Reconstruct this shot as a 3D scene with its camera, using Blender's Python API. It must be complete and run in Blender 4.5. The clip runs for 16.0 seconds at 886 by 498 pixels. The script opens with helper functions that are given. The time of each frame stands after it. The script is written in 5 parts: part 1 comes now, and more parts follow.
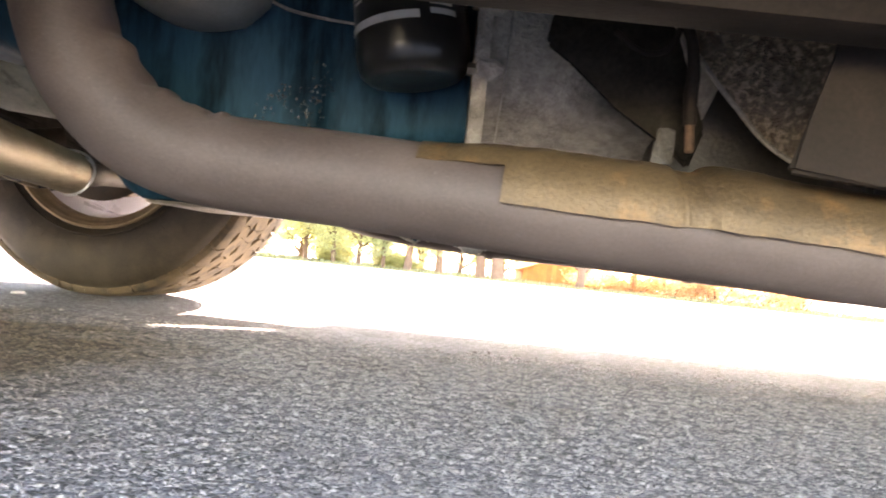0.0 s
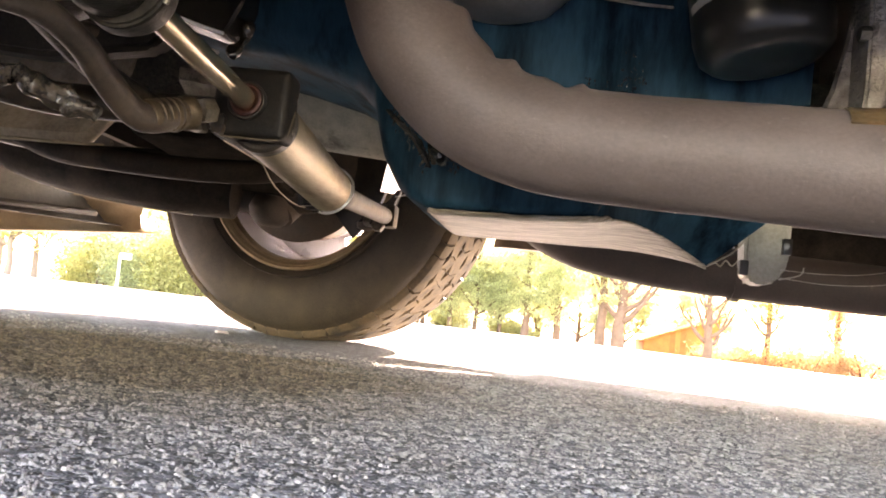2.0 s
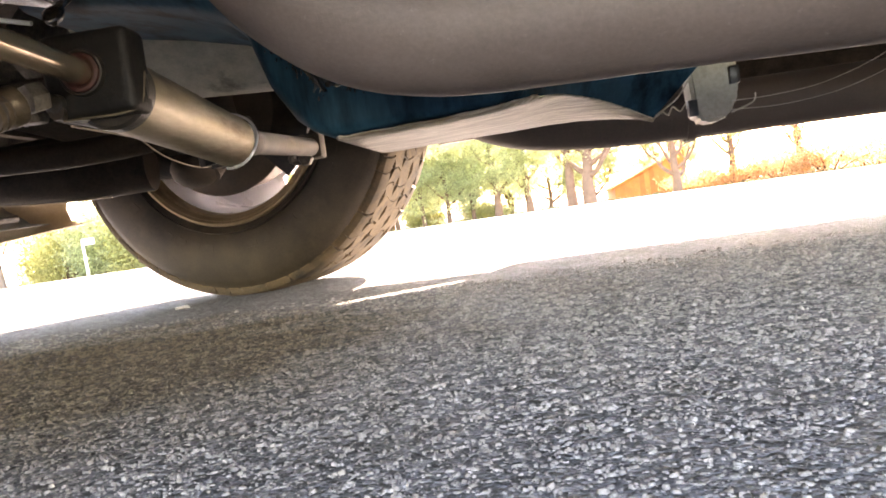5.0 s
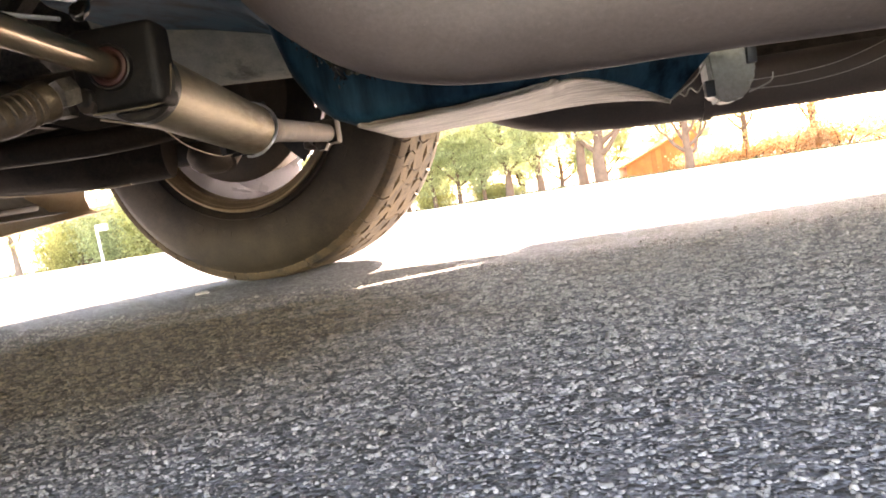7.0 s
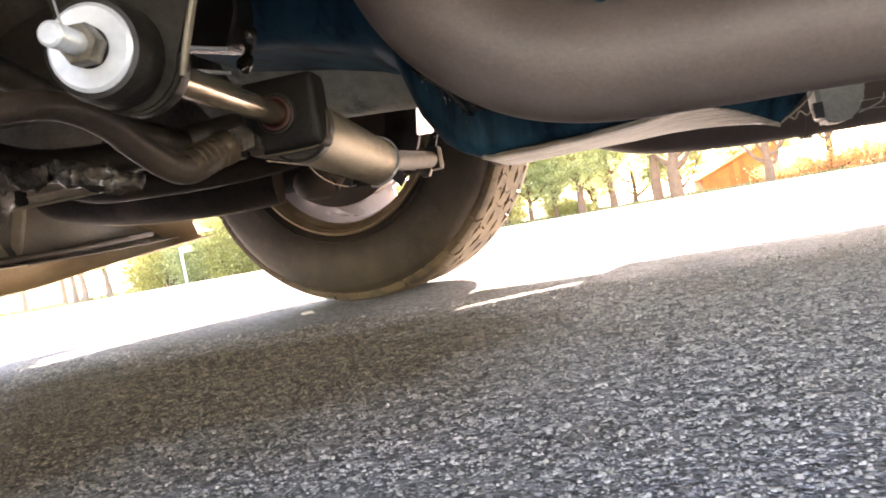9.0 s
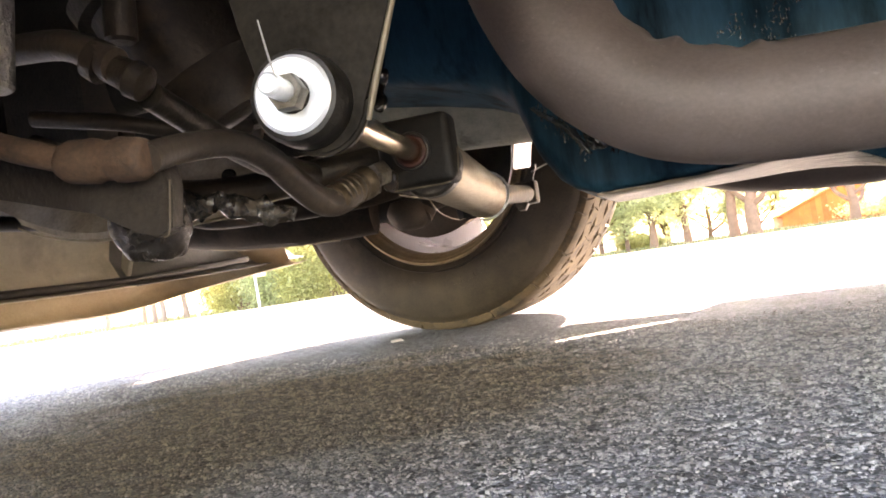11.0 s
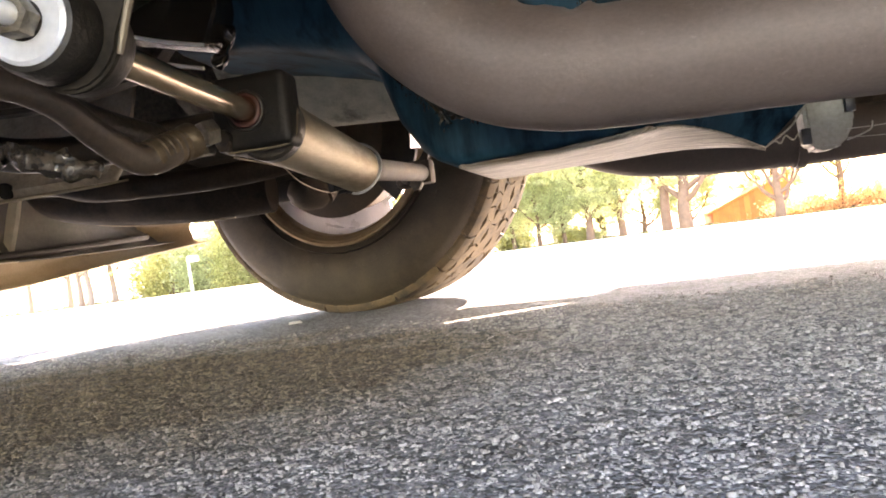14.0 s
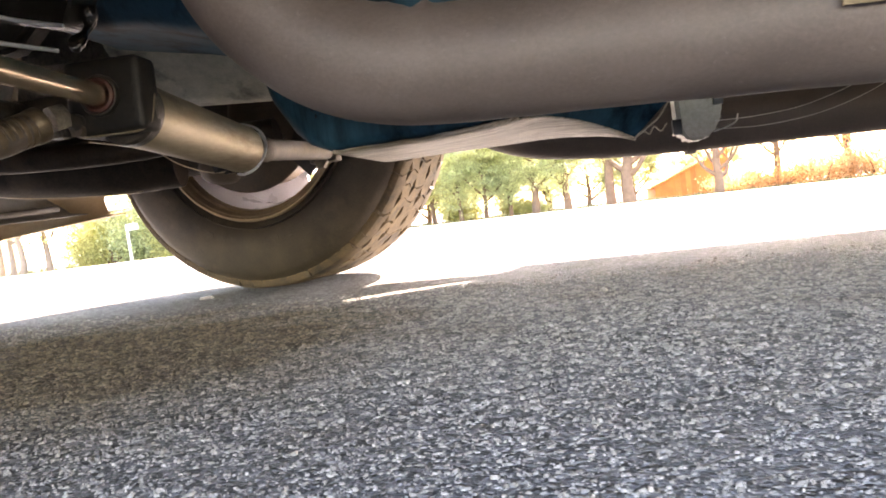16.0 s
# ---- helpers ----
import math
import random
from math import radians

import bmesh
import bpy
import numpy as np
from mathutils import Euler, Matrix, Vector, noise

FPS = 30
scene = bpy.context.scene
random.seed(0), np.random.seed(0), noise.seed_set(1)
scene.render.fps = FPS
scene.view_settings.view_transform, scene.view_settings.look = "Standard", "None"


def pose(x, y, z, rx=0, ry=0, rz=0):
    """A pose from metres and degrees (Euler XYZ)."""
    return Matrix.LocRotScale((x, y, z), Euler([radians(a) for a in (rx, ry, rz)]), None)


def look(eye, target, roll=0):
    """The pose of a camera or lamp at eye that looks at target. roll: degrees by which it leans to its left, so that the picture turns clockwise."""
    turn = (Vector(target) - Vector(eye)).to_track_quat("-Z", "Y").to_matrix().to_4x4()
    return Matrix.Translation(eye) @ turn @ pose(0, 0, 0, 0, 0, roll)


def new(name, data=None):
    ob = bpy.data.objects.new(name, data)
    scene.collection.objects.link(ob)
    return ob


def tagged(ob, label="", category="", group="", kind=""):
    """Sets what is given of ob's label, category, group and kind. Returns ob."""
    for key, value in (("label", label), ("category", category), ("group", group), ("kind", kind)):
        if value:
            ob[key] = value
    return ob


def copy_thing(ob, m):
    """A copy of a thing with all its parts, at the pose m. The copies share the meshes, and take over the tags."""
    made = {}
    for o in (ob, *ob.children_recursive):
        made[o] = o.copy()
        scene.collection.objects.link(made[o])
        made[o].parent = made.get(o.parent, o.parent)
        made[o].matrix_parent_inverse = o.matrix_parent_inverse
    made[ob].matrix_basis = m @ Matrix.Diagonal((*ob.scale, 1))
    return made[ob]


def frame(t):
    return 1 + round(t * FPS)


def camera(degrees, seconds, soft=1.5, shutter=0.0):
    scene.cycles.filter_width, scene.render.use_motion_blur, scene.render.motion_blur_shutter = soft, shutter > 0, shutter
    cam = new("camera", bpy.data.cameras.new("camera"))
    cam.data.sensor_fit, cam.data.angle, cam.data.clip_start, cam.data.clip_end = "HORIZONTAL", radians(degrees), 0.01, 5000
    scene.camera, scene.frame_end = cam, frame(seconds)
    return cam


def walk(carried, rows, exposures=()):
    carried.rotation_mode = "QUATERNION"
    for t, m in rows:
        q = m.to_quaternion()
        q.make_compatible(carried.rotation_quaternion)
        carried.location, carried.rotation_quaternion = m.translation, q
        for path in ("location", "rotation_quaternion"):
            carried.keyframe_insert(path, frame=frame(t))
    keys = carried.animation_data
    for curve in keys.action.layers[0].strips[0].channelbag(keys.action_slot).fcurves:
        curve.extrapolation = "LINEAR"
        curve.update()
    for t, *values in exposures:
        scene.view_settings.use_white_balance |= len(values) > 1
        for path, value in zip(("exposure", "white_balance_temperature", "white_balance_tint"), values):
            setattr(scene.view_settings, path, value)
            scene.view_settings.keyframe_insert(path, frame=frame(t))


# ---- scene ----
cam = camera(62.3, 16.0, soft=1.8, shutter=0.18)
PATH = [
    (0, (0.011, 0.043, 0.141), (0.016, 2.043, 0.174), 5.9),
    (0.5, (-0.045, 0.036, 0.132), (-0.314, 2.017, 0.105), 4.1),
    (1, (-0.118, 0.095, 0.087), (-0.52, 2.051, 0.184), 7.5),
    (1.5, (-0.145, 0.119, 0.075), (-0.493, 2.082, 0.228), 8.6),
    (2, (-0.162, 0.128, 0.078), (-0.482, 2.094, 0.262), 6.9),
    (2.5, (-0.202, 0.117, 0.083), (-0.546, 2.078, 0.267), 4.8),
    (3, (-0.223, 0.104, 0.085), (-0.633, 2.054, 0.264), 3.5),
    (3.5, (-0.223, 0.088, 0.094), (-0.701, 2.022, 0.269), 2.4),
    (4, (-0.186, 0.115, 0.103), (-0.642, 2.06, 0.188), -0.3),
    (4.5, (-0.152, 0.141, 0.1), (-0.634, 2.081, 0.125), -3.7),
    (5, (-0.143, 0.195, 0.101), (-0.386, 2.178, 0.005), -8.1),
    (7.5, (-0.151, 0.182, 0.106), (-0.449, 2.154, -0.035), -9.3),
    (8, (-0.154, 0.176, 0.108), (-0.482, 2.145, -0.024), -9.6),
    (8.5, (-0.165, 0.163, 0.117), (-0.551, 2.122, 0.006), -10.1),
    (9, (-0.184, 0.141, 0.12), (-0.644, 2.086, 0.056), -9.9),
    (9.5, (-0.212, 0.126, 0.126), (-0.744, 2.054, 0.113), -9.6),
    (10, (-0.224, 0.113, 0.134), (-0.829, 2.019, 0.163), -9.1),
    (12.5, (-0.204, 0.122, 0.119), (-0.822, 2.023, 0.169), -8.0),
    (13, (-0.197, 0.13, 0.118), (-0.767, 2.047, 0.147), -7.7),
    (13.5, (-0.178, 0.144, 0.111), (-0.698, 2.075, 0.123), -7.5),
    (14, (-0.159, 0.155, 0.105), (-0.631, 2.099, 0.102), -7.3),
    (14.5, (-0.151, 0.16, 0.102), (-0.574, 2.114, 0.083), -7.2),
    (15, (-0.135, 0.165, 0.099), (-0.516, 2.128, 0.061), -7.1),
    (15.5, (-0.117, 0.172, 0.098), (-0.477, 2.138, 0.033), -6.9),
    (16, (-0.091, 0.153, 0.109), (-0.434, 2.12, 0.01), -6.6),
]
walk(cam, [(t, look(eye, target, roll)) for t, eye, target, roll in PATH], exposures=[(0.0, 4.72, 8900, 27), (0.5, 4.73, 9200, 28), (1.5, 4.65, 9500, 30), (3.0, 4.65, 9100, 28), (3.5, 4.66, 9100, 28), (4.0, 4.64, 9000, 28), (5.0, 4.47, 8900, 27), (8.0, 4.33, 8900, 27), (9.5, 4.44, 8900, 27), (12.5, 4.60, 8850, 27), (14.0, 4.53, 8900, 27), (16.0, 4.36, 8700, 26)])

# ---- world, sun, exposure ----
SUN_AZ, SUN_EL = math.radians(16.2), math.radians(30.9)
world = bpy.data.worlds.new("sky")
scene.world = world
world.use_nodes = True
wn = world.node_tree.nodes
sky = wn.new("ShaderNodeTexSky")
sky.sky_type, sky.sun_disc = "NISHITA", False
sky.sun_elevation, sky.sun_rotation = SUN_EL, SUN_AZ
sky.air_density, sky.dust_density, sky.ozone_density = 1.0, 0.7, 1.0
wn["Background"].inputs["Strength"].default_value = 0.137
world.node_tree.links.new(sky.outputs[0], wn["Background"].inputs["Color"])
sun = new("sun", bpy.data.lights.new("sun", "SUN"))
sun.data.energy, sun.data.angle, sun.data.color = 4.1, math.radians(0.6), (1.0, 0.94, 0.85)
to_sun = Vector((math.sin(SUN_AZ) * math.cos(SUN_EL), math.cos(SUN_AZ) * math.cos(SUN_EL), math.sin(SUN_EL)))
sun.matrix_world = look(to_sun * 60, (0, 0, 0))


# ---- materials ----
def mat(name, a, b, rough=0.6, metal=0.0, scale=30.0, fine=260.0, bump=0.15, stain=None, stain_scale=9.0, stain_at=0.58, rough_var=0.15,
        coat=0.0, fine_mix=0.35, size=0.004, random_tint=0.0, island=False, spec=0.5, stretch=(1, 1, 1)):
    """Two colours mixed by coarse and fine noise, stains of a third colour, uneven gloss and a fine relief."""
    m = bpy.data.materials.new(name)
    m.use_nodes = True
    n, l = m.node_tree.nodes, m.node_tree.links
    p = n["Principled BSDF"]
    tc0, tc = n.new("ShaderNodeTexCoord"), n.new("ShaderNodeMapping")
    tc.inputs["Scale"].default_value = stretch
    l.new(tc0.outputs["Object"], tc.inputs["Vector"])
    n1, n2 = n.new("ShaderNodeTexNoise"), n.new("ShaderNodeTexNoise")
    for node, s, d in ((n1, scale, 6), (n2, fine, 4)):
        node.inputs["Scale"].default_value, node.inputs["Detail"].default_value, node.inputs["Roughness"].default_value = s, d, 0.6
        l.new(tc.outputs[0], node.inputs["Vector"])
    mixf = n.new("ShaderNodeMix")
    mixf.data_type = "FLOAT"
    mixf.inputs[0].default_value = fine_mix
    l.new(n1.outputs["Fac"], mixf.inputs[2])
    l.new(n2.outputs["Fac"], mixf.inputs[3])
    ramp = n.new("ShaderNodeValToRGB")
    ramp.color_ramp.elements[0].position, ramp.color_ramp.elements[1].position = 0.36, 0.66
    ramp.color_ramp.elements[0].color, ramp.color_ramp.elements[1].color = (*a, 1), (*b, 1)
    l.new(mixf.outputs[0], ramp.inputs[0])
    colour = ramp.outputs["Color"]
    if stain:
        n3 = n.new("ShaderNodeTexNoise")
        n3.inputs["Scale"].default_value, n3.inputs["Detail"].default_value = stain_scale, 7
        n3.inputs["Roughness"].default_value = 0.65
        l.new(tc.outputs[0], n3.inputs["Vector"])
        r3 = n.new("ShaderNodeValToRGB")
        r3.color_ramp.elements[0].position, r3.color_ramp.elements[1].position = stain_at - 0.08, stain_at + 0.08
        l.new(n3.outputs["Fac"], r3.inputs[0])
        mx = n.new("ShaderNodeMix")
        mx.data_type = "RGBA"
        l.new(r3.outputs["Color"], mx.inputs[0])
        l.new(colour, mx.inputs[6])
        mx.inputs[7].default_value = (*stain, 1)
        colour = mx.outputs[2]
    if random_tint:
        src = n.new("ShaderNodeNewGeometry") if island else n.new("ShaderNodeObjectInfo")
        mr = n.new("ShaderNodeMapRange")
        mr.inputs["To Min"].default_value, mr.inputs["To Max"].default_value = 1 - random_tint, 1 + random_tint
        l.new(src.outputs["Random Per Island" if island else "Random"], mr.inputs["Value"])
        hs = n.new("ShaderNodeHueSaturation")
        l.new(mr.outputs[0], hs.inputs["Value"])
        l.new(colour, hs.inputs["Color"])
        colour = hs.outputs["Color"]
    l.new(colour, p.inputs["Base Color"])
    rr = n.new("ShaderNodeMapRange")
    rr.inputs["To Min"].default_value, rr.inputs["To Max"].default_value = max(0.03, rough - rough_var), min(1, rough + rough_var)
    l.new(n1.outputs["Fac"], rr.inputs["Value"])
    l.new(rr.outputs[0], p.inputs["Roughness"])
    p.inputs["Metallic"].default_value = metal
    p.inputs["Coat Weight"].default_value = coat
    p.inputs["Specular IOR Level"].default_value = spec
    p.inputs["Coat Roughness"].default_value = 0.12
    if bump:
        bp = n.new("ShaderNodeBump")
        bp.inputs["Strength"].default_value, bp.inputs["Distance"].default_value = bump, size
        l.new(mixf.outputs[0], bp.inputs["Height"])
        l.new(bp.outputs[0], p.inputs["Normal"])
    return m


M_PIPE = mat("scaled exhaust steel", (0.074, 0.056, 0.051), (0.128, 0.099, 0.091), 0.62, 0.1, 12, 420, 0.6, (0.150, 0.120, 0.114), 190, 0.70, 0.2, size=0.0012, fine_mix=0.3, stretch=(0.8, 1, 1))
M_PIPE_FAR = mat("dark exhaust steel", (0.07, 0.055, 0.05), (0.11, 0.085, 0.075), 0.6, 0.3, 14, 300, 0.1)
M_SHIELD = mat("rusty heat shield", (0.074, 0.050, 0.028), (0.180, 0.122, 0.066), 0.48, 0.35, 14, 300, 0.6, (0.26, 0.145, 0.066), 26, 0.64)
BLUE = ((0.014, 0.050, 0.077), (0.022, 0.084, 0.128), 0.46, 0.0, 14, 260, 0.15, (0.003, 0.014, 0.022), 20, 0.55, 0.2, 0.0)
M_BLUE = mat("blue engine enamel", *BLUE, spec=0.1, stretch=(1, 1, 0.2))
M_PAN = mat("blue pan enamel", *BLUE, spec=0.1, stretch=(1, 1, 0.2))
M_PANBOT = mat("scuffed bare metal", (0.34, 0.275, 0.190), (0.93, 0.85, 0.70), 0.45, 0.1, 320, 1100, 0.4, (0.27, 0.215, 0.15), 240, 0.52, stretch=(0.06, 1, 0.5), fine_mix=0.5, size=0.001)
M_ALU = mat("bare torn metal edge", (0.30, 0.26, 0.20), (0.66, 0.60, 0.52), 0.35, 0.5, 60, 400, 0.3, stretch=(0.15, 1, 1), fine_mix=0.5)
M_CAST = mat("oily cast aluminium", (0.23, 0.207, 0.185), (0.50, 0.46, 0.415), 0.42, 0.4, 90, 320, 1.0, (0.10, 0.085, 0.07), 10, 0.6, size=0.008)
M_FILTER = mat("black filter enamel", (0.012, 0.012, 0.012), (0.022, 0.020, 0.018), 0.32, 0.0, 20, 200, 0.04, coat=0.15)
M_WHITE = mat("dull white print", (0.42, 0.42, 0.40), (0.55, 0.55, 0.52), 0.6, 0, 30, 200, 0.0)
M_CYL = mat("worn plated steel", (0.33, 0.27, 0.18), (0.50, 0.425, 0.30), 0.46, 0.7, 30, 300, 0.25, (0.16, 0.115, 0.07), 26, 0.64, 0.12, stretch=(1, 0.22, 1))
M_TAIL = mat("dull tail metal", (0.030, 0.024, 0.017), (0.075, 0.060, 0.042), 0.6, 0.2, 30, 260, 0.3, (0.10, 0.075, 0.05), 20, 0.6)
M_EDGE = mat("rubbed bare edge", (0.22, 0.175, 0.11), (0.38, 0.31, 0.215), 0.45, 0.6, 60, 300, 0.2)
M_ROD = mat("polished rod", (0.46, 0.36, 0.24), (0.66, 0.54, 0.40), 0.24, 0.9, 40, 300, 0.05, rough_var=0.06, stretch=(1, 0.3, 1))
M_WASHER = mat("zinc washer", (0.62, 0.64, 0.66), (0.82, 0.84, 0.86), 0.35, 0.5, 30, 260, 0.08, (0.4, 0.38, 0.36), 30, 0.68)
M_NUT = mat("dirty nut", (0.05, 0.043, 0.033), (0.22, 0.19, 0.15), 0.45, 0.5, 90, 400, 0.2)
M_RUST = mat("rusted fitting", (0.07, 0.042, 0.028), (0.165, 0.092, 0.055), 0.8, 0.2, 40, 320, 0.4)
M_RUBBER = mat("black hose rubber", (0.030, 0.022, 0.017), (0.074, 0.054, 0.040), 0.42, 0, 40, 260, 0.35, spec=0.5)
M_RUBBER_GREASE = mat("greasy rubber", (0.009, 0.008, 0.007), (0.026, 0.022, 0.018), 0.45, 0, 80, 300, 0.4, spec=0.3)
M_BLACKMET = mat("grimy black steel", (0.011, 0.0095, 0.008), (0.036, 0.029, 0.022), 0.36, 0.0, 50, 260, 0.5, (0.05, 0.036, 0.024), 16, 0.66, spec=0.5)
M_RAIL = mat("undercoated rail", (0.22, 0.18, 0.14), (0.44, 0.37, 0.29), 0.45, 0.0, 22, 240, 0.4, (0.08, 0.065, 0.045), 9, 0.66, spec=0.12)
M_FERRULE = mat("brown crimped steel", (0.05, 0.036, 0.022), (0.13, 0.095, 0.060), 0.42, 0.5, 40, 260, 0.3, (0.03, 0.022, 0.015), 20, 0.6)
M_ARM = mat("grimy suspension steel", (0.016, 0.012, 0.009), (0.046, 0.033, 0.024), 0.42, 0.0, 40, 260, 0.5, (0.075, 0.046, 0.027), 14, 0.66, spec=0.4)
M_UNDER = mat("gritty underbody coating", (0.045, 0.037, 0.029), (0.22, 0.19, 0.155), 0.38, 0.15, 130, 420, 1.0, (0.030, 0.026, 0.022), 5, 0.56, size=0.010)
M_BODY = mat("body paint", (0.05, 0.07, 0.10), (0.06, 0.085, 0.12), 0.25, 0.1, 3, 60, 0.0, coat=0.6)
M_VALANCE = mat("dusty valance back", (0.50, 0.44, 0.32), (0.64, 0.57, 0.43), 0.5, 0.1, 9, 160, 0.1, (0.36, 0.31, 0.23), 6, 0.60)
M_CHROME = mat("dusty bumper back", (0.29, 0.205, 0.12), (0.41, 0.315, 0.20), 0.5, 0.25, 10, 200, 0.06, (0.28, 0.20, 0.13), 7, 0.64)
M_TYRE = mat("dusty tyre rubber", (0.028, 0.022, 0.016), (0.064, 0.051, 0.036), 0.55, 0, 16, 300, 0.25, (0.085, 0.066, 0.045), 9, 0.63, spec=0.4)
M_TREAD = mat("dusty tread rubber", (0.080, 0.056, 0.032), (0.165, 0.118, 0.068), 0.8, 0, 30, 300, 0.3, (0.045, 0.036, 0.026), 22, 0.58)
M_SHOULDER = mat("dusty shoulder rubber", (0.058, 0.041, 0.024), (0.122, 0.088, 0.051), 0.75, 0, 30, 300, 0.3, (0.03, 0.025, 0.02), 22, 0.6)
M_RIM = mat("silver wheel paint", (0.80, 0.80, 0.85), (0.90, 0.90, 0.95), 0.3, 0.1, 14, 200, 0.05)
M_LIP = mat("brown rim lip", (0.24, 0.175, 0.10), (0.42, 0.32, 0.20), 0.45, 0.5, 18, 260, 0.15)
M_DRUM = mat("brown brake plate", (0.055, 0.042, 0.032), (0.10, 0.075, 0.055), 0.65, 0.2, 20, 240, 0.25)
M_CROSS = mat("brown grimy crossmember", (0.024, 0.019, 0.015), (0.058, 0.046, 0.036), 0.5, 0.0, 30, 240, 0.6, (0.03, 0.022, 0.017), 12, 0.56, spec=0.35)
M_PANEL = mat("gritty oil-wet panel", (0.15, 0.118, 0.09), (0.46, 0.375, 0.295), 0.26, 0.35, 180, 520, 1.0, (0.11, 0.080, 0.058), 9, 0.58, size=0.012)
M_MEMBER = mat("brown undercoated steel", (0.014, 0.0105, 0.0085), (0.030, 0.022, 0.018), 0.7, 0.0, 24, 260, 0.4, (0.020, 0.015, 0.012), 10, 0.6, spec=0.15)
M_STRUT = mat("dull brown-black paint", (0.016, 0.012, 0.009), (0.044, 0.032, 0.024), 0.62, 0, 24, 260, 0.4, (0.06, 0.042, 0.03), 10, 0.62, spec=0.15)
M_SIDE = mat("black underseal", (0.014, 0.0125, 0.0105), (0.036, 0.031, 0.026), 0.8, 0.0, 30, 260, 0.5, spec=0.1)
M_BLOCK = mat("dull black casting", (0.0048, 0.0042, 0.0036), (0.0132, 0.0108, 0.0090), 0.55, 0, 40, 260, 0.4, (0.03, 0.024, 0.018), 14, 0.64, spec=0.25)
M_WORN = mat("dull rubbed edge", (0.085, 0.067, 0.045), (0.18, 0.145, 0.10), 0.5, 0.3, 60, 300, 0.2)
M_BOOT = mat("wet greasy boot", (0.006, 0.005, 0.004), (0.026, 0.019, 0.014), 0.26, 0, 110, 300, 0.8, size=0.006, spec=0.4, coat=0.12)
M_VALANCE_END = mat("dark grey valance end", (0.075, 0.070, 0.062), (0.14, 0.13, 0.115), 0.5, 0.1, 9, 160, 0.1, (0.05, 0.045, 0.038), 6, 0.58)
M_SEAL = mat("rust-red seal", (0.03, 0.009, 0.006), (0.085, 0.028, 0.019), 0.5, 0.1, 40, 320, 0.3)
M_GREASE = mat("glistening grease", (0.012, 0.010, 0.008), (0.055, 0.042, 0.030), 0.16, 0, 150, 500, 0.8, size=0.004, rough_var=0.08, coat=0.6)
M_SENSOR = mat("pale cast bracket", (0.34, 0.315, 0.255), (0.56, 0.53, 0.45), 0.5, 0.3, 26, 240, 0.2, (0.2, 0.18, 0.15), 16, 0.62)
M_GUSSET = mat("grey-green crossmember paint", (0.36, 0.365, 0.31), (0.56, 0.55, 0.47), 0.34, 0.1, 60, 340, 0.5, (0.13, 0.125, 0.105), 22, 0.62)
M_DOME = mat("pale pump casing", (0.19, 0.185, 0.175), (0.28, 0.27, 0.26), 0.45, 0.3, 16, 220, 0.1)
M_WIRE = mat("thin bright wire", (0.45, 0.43, 0.40), (0.6, 0.58, 0.55), 0.4, 0.6, 40, 200, 0.0)
M_STONE = mat("asphalt stone chips", (0.262, 0.252, 0.244), (0.46, 0.445, 0.432), 0.8, 0, 90, 900, 0.2, random_tint=0.32, island=True, size=0.001, spec=0.15)
M_BARK = mat("tree bark", (0.105, 0.062, 0.040), (0.19, 0.118, 0.078), 0.9, 0, 3, 30, 0.6, size=0.02)
M_GRASS = mat("pale spring grass", (0.13, 0.14, 0.06), (0.22, 0.22, 0.11), 0.9, 0, 2, 20, 0.3, random_tint=0.3, island=True, size=0.02)
# haze over the far slim trunks is put into this lighter bark colour
M_BARK_HAZE = mat("bark paled by haze", (0.16, 0.118, 0.09), (0.27, 0.205, 0.16), 0.9, 0, 3, 30, 0.4, size=0.02)
M_ROOF = mat("orange barn boards", (0.50, 0.13, 0.03), (0.64, 0.20, 0.05), 0.8, 0, 2, 20, 0.3, random_tint=0.2, size=0.02)
M_POST = mat("white post paint", (0.6, 0.58, 0.54), (0.75, 0.73, 0.69), 0.6, 0, 4, 40, 0.1)


def leaf_mat(name, a, b):
    m = mat(name, a, b, 0.7, 0, 2, 12, 0.0, random_tint=0.35, island=True)
    n, l = m.node_tree.nodes, m.node_tree.links
    p = n["Principled BSDF"]
    tr = n.new("ShaderNodeBsdfTranslucent")
    l.new(p.inputs["Base Color"].links[0].from_socket, tr.inputs["Color"])
    mx = n.new("ShaderNodeMixShader")
    mx.inputs[0].default_value = 0.7
    l.new(p.outputs[0], mx.inputs[1])
    l.new(tr.outputs[0], mx.inputs[2])
    l.new(mx.outputs[0], n["Material Output"].inputs["Surface"])
    return m


M_LEAF = leaf_mat("fresh green leaves", (0.38, 0.425, 0.22), (0.52, 0.545, 0.31))
M_LEAF_Y = leaf_mat("yellow-green leaves", (0.38, 0.39, 0.16), (0.52, 0.49, 0.22))
M_LEAF_O = leaf_mat("orange dry leaves", (0.52, 0.28, 0.12), (0.66, 0.42, 0.21))


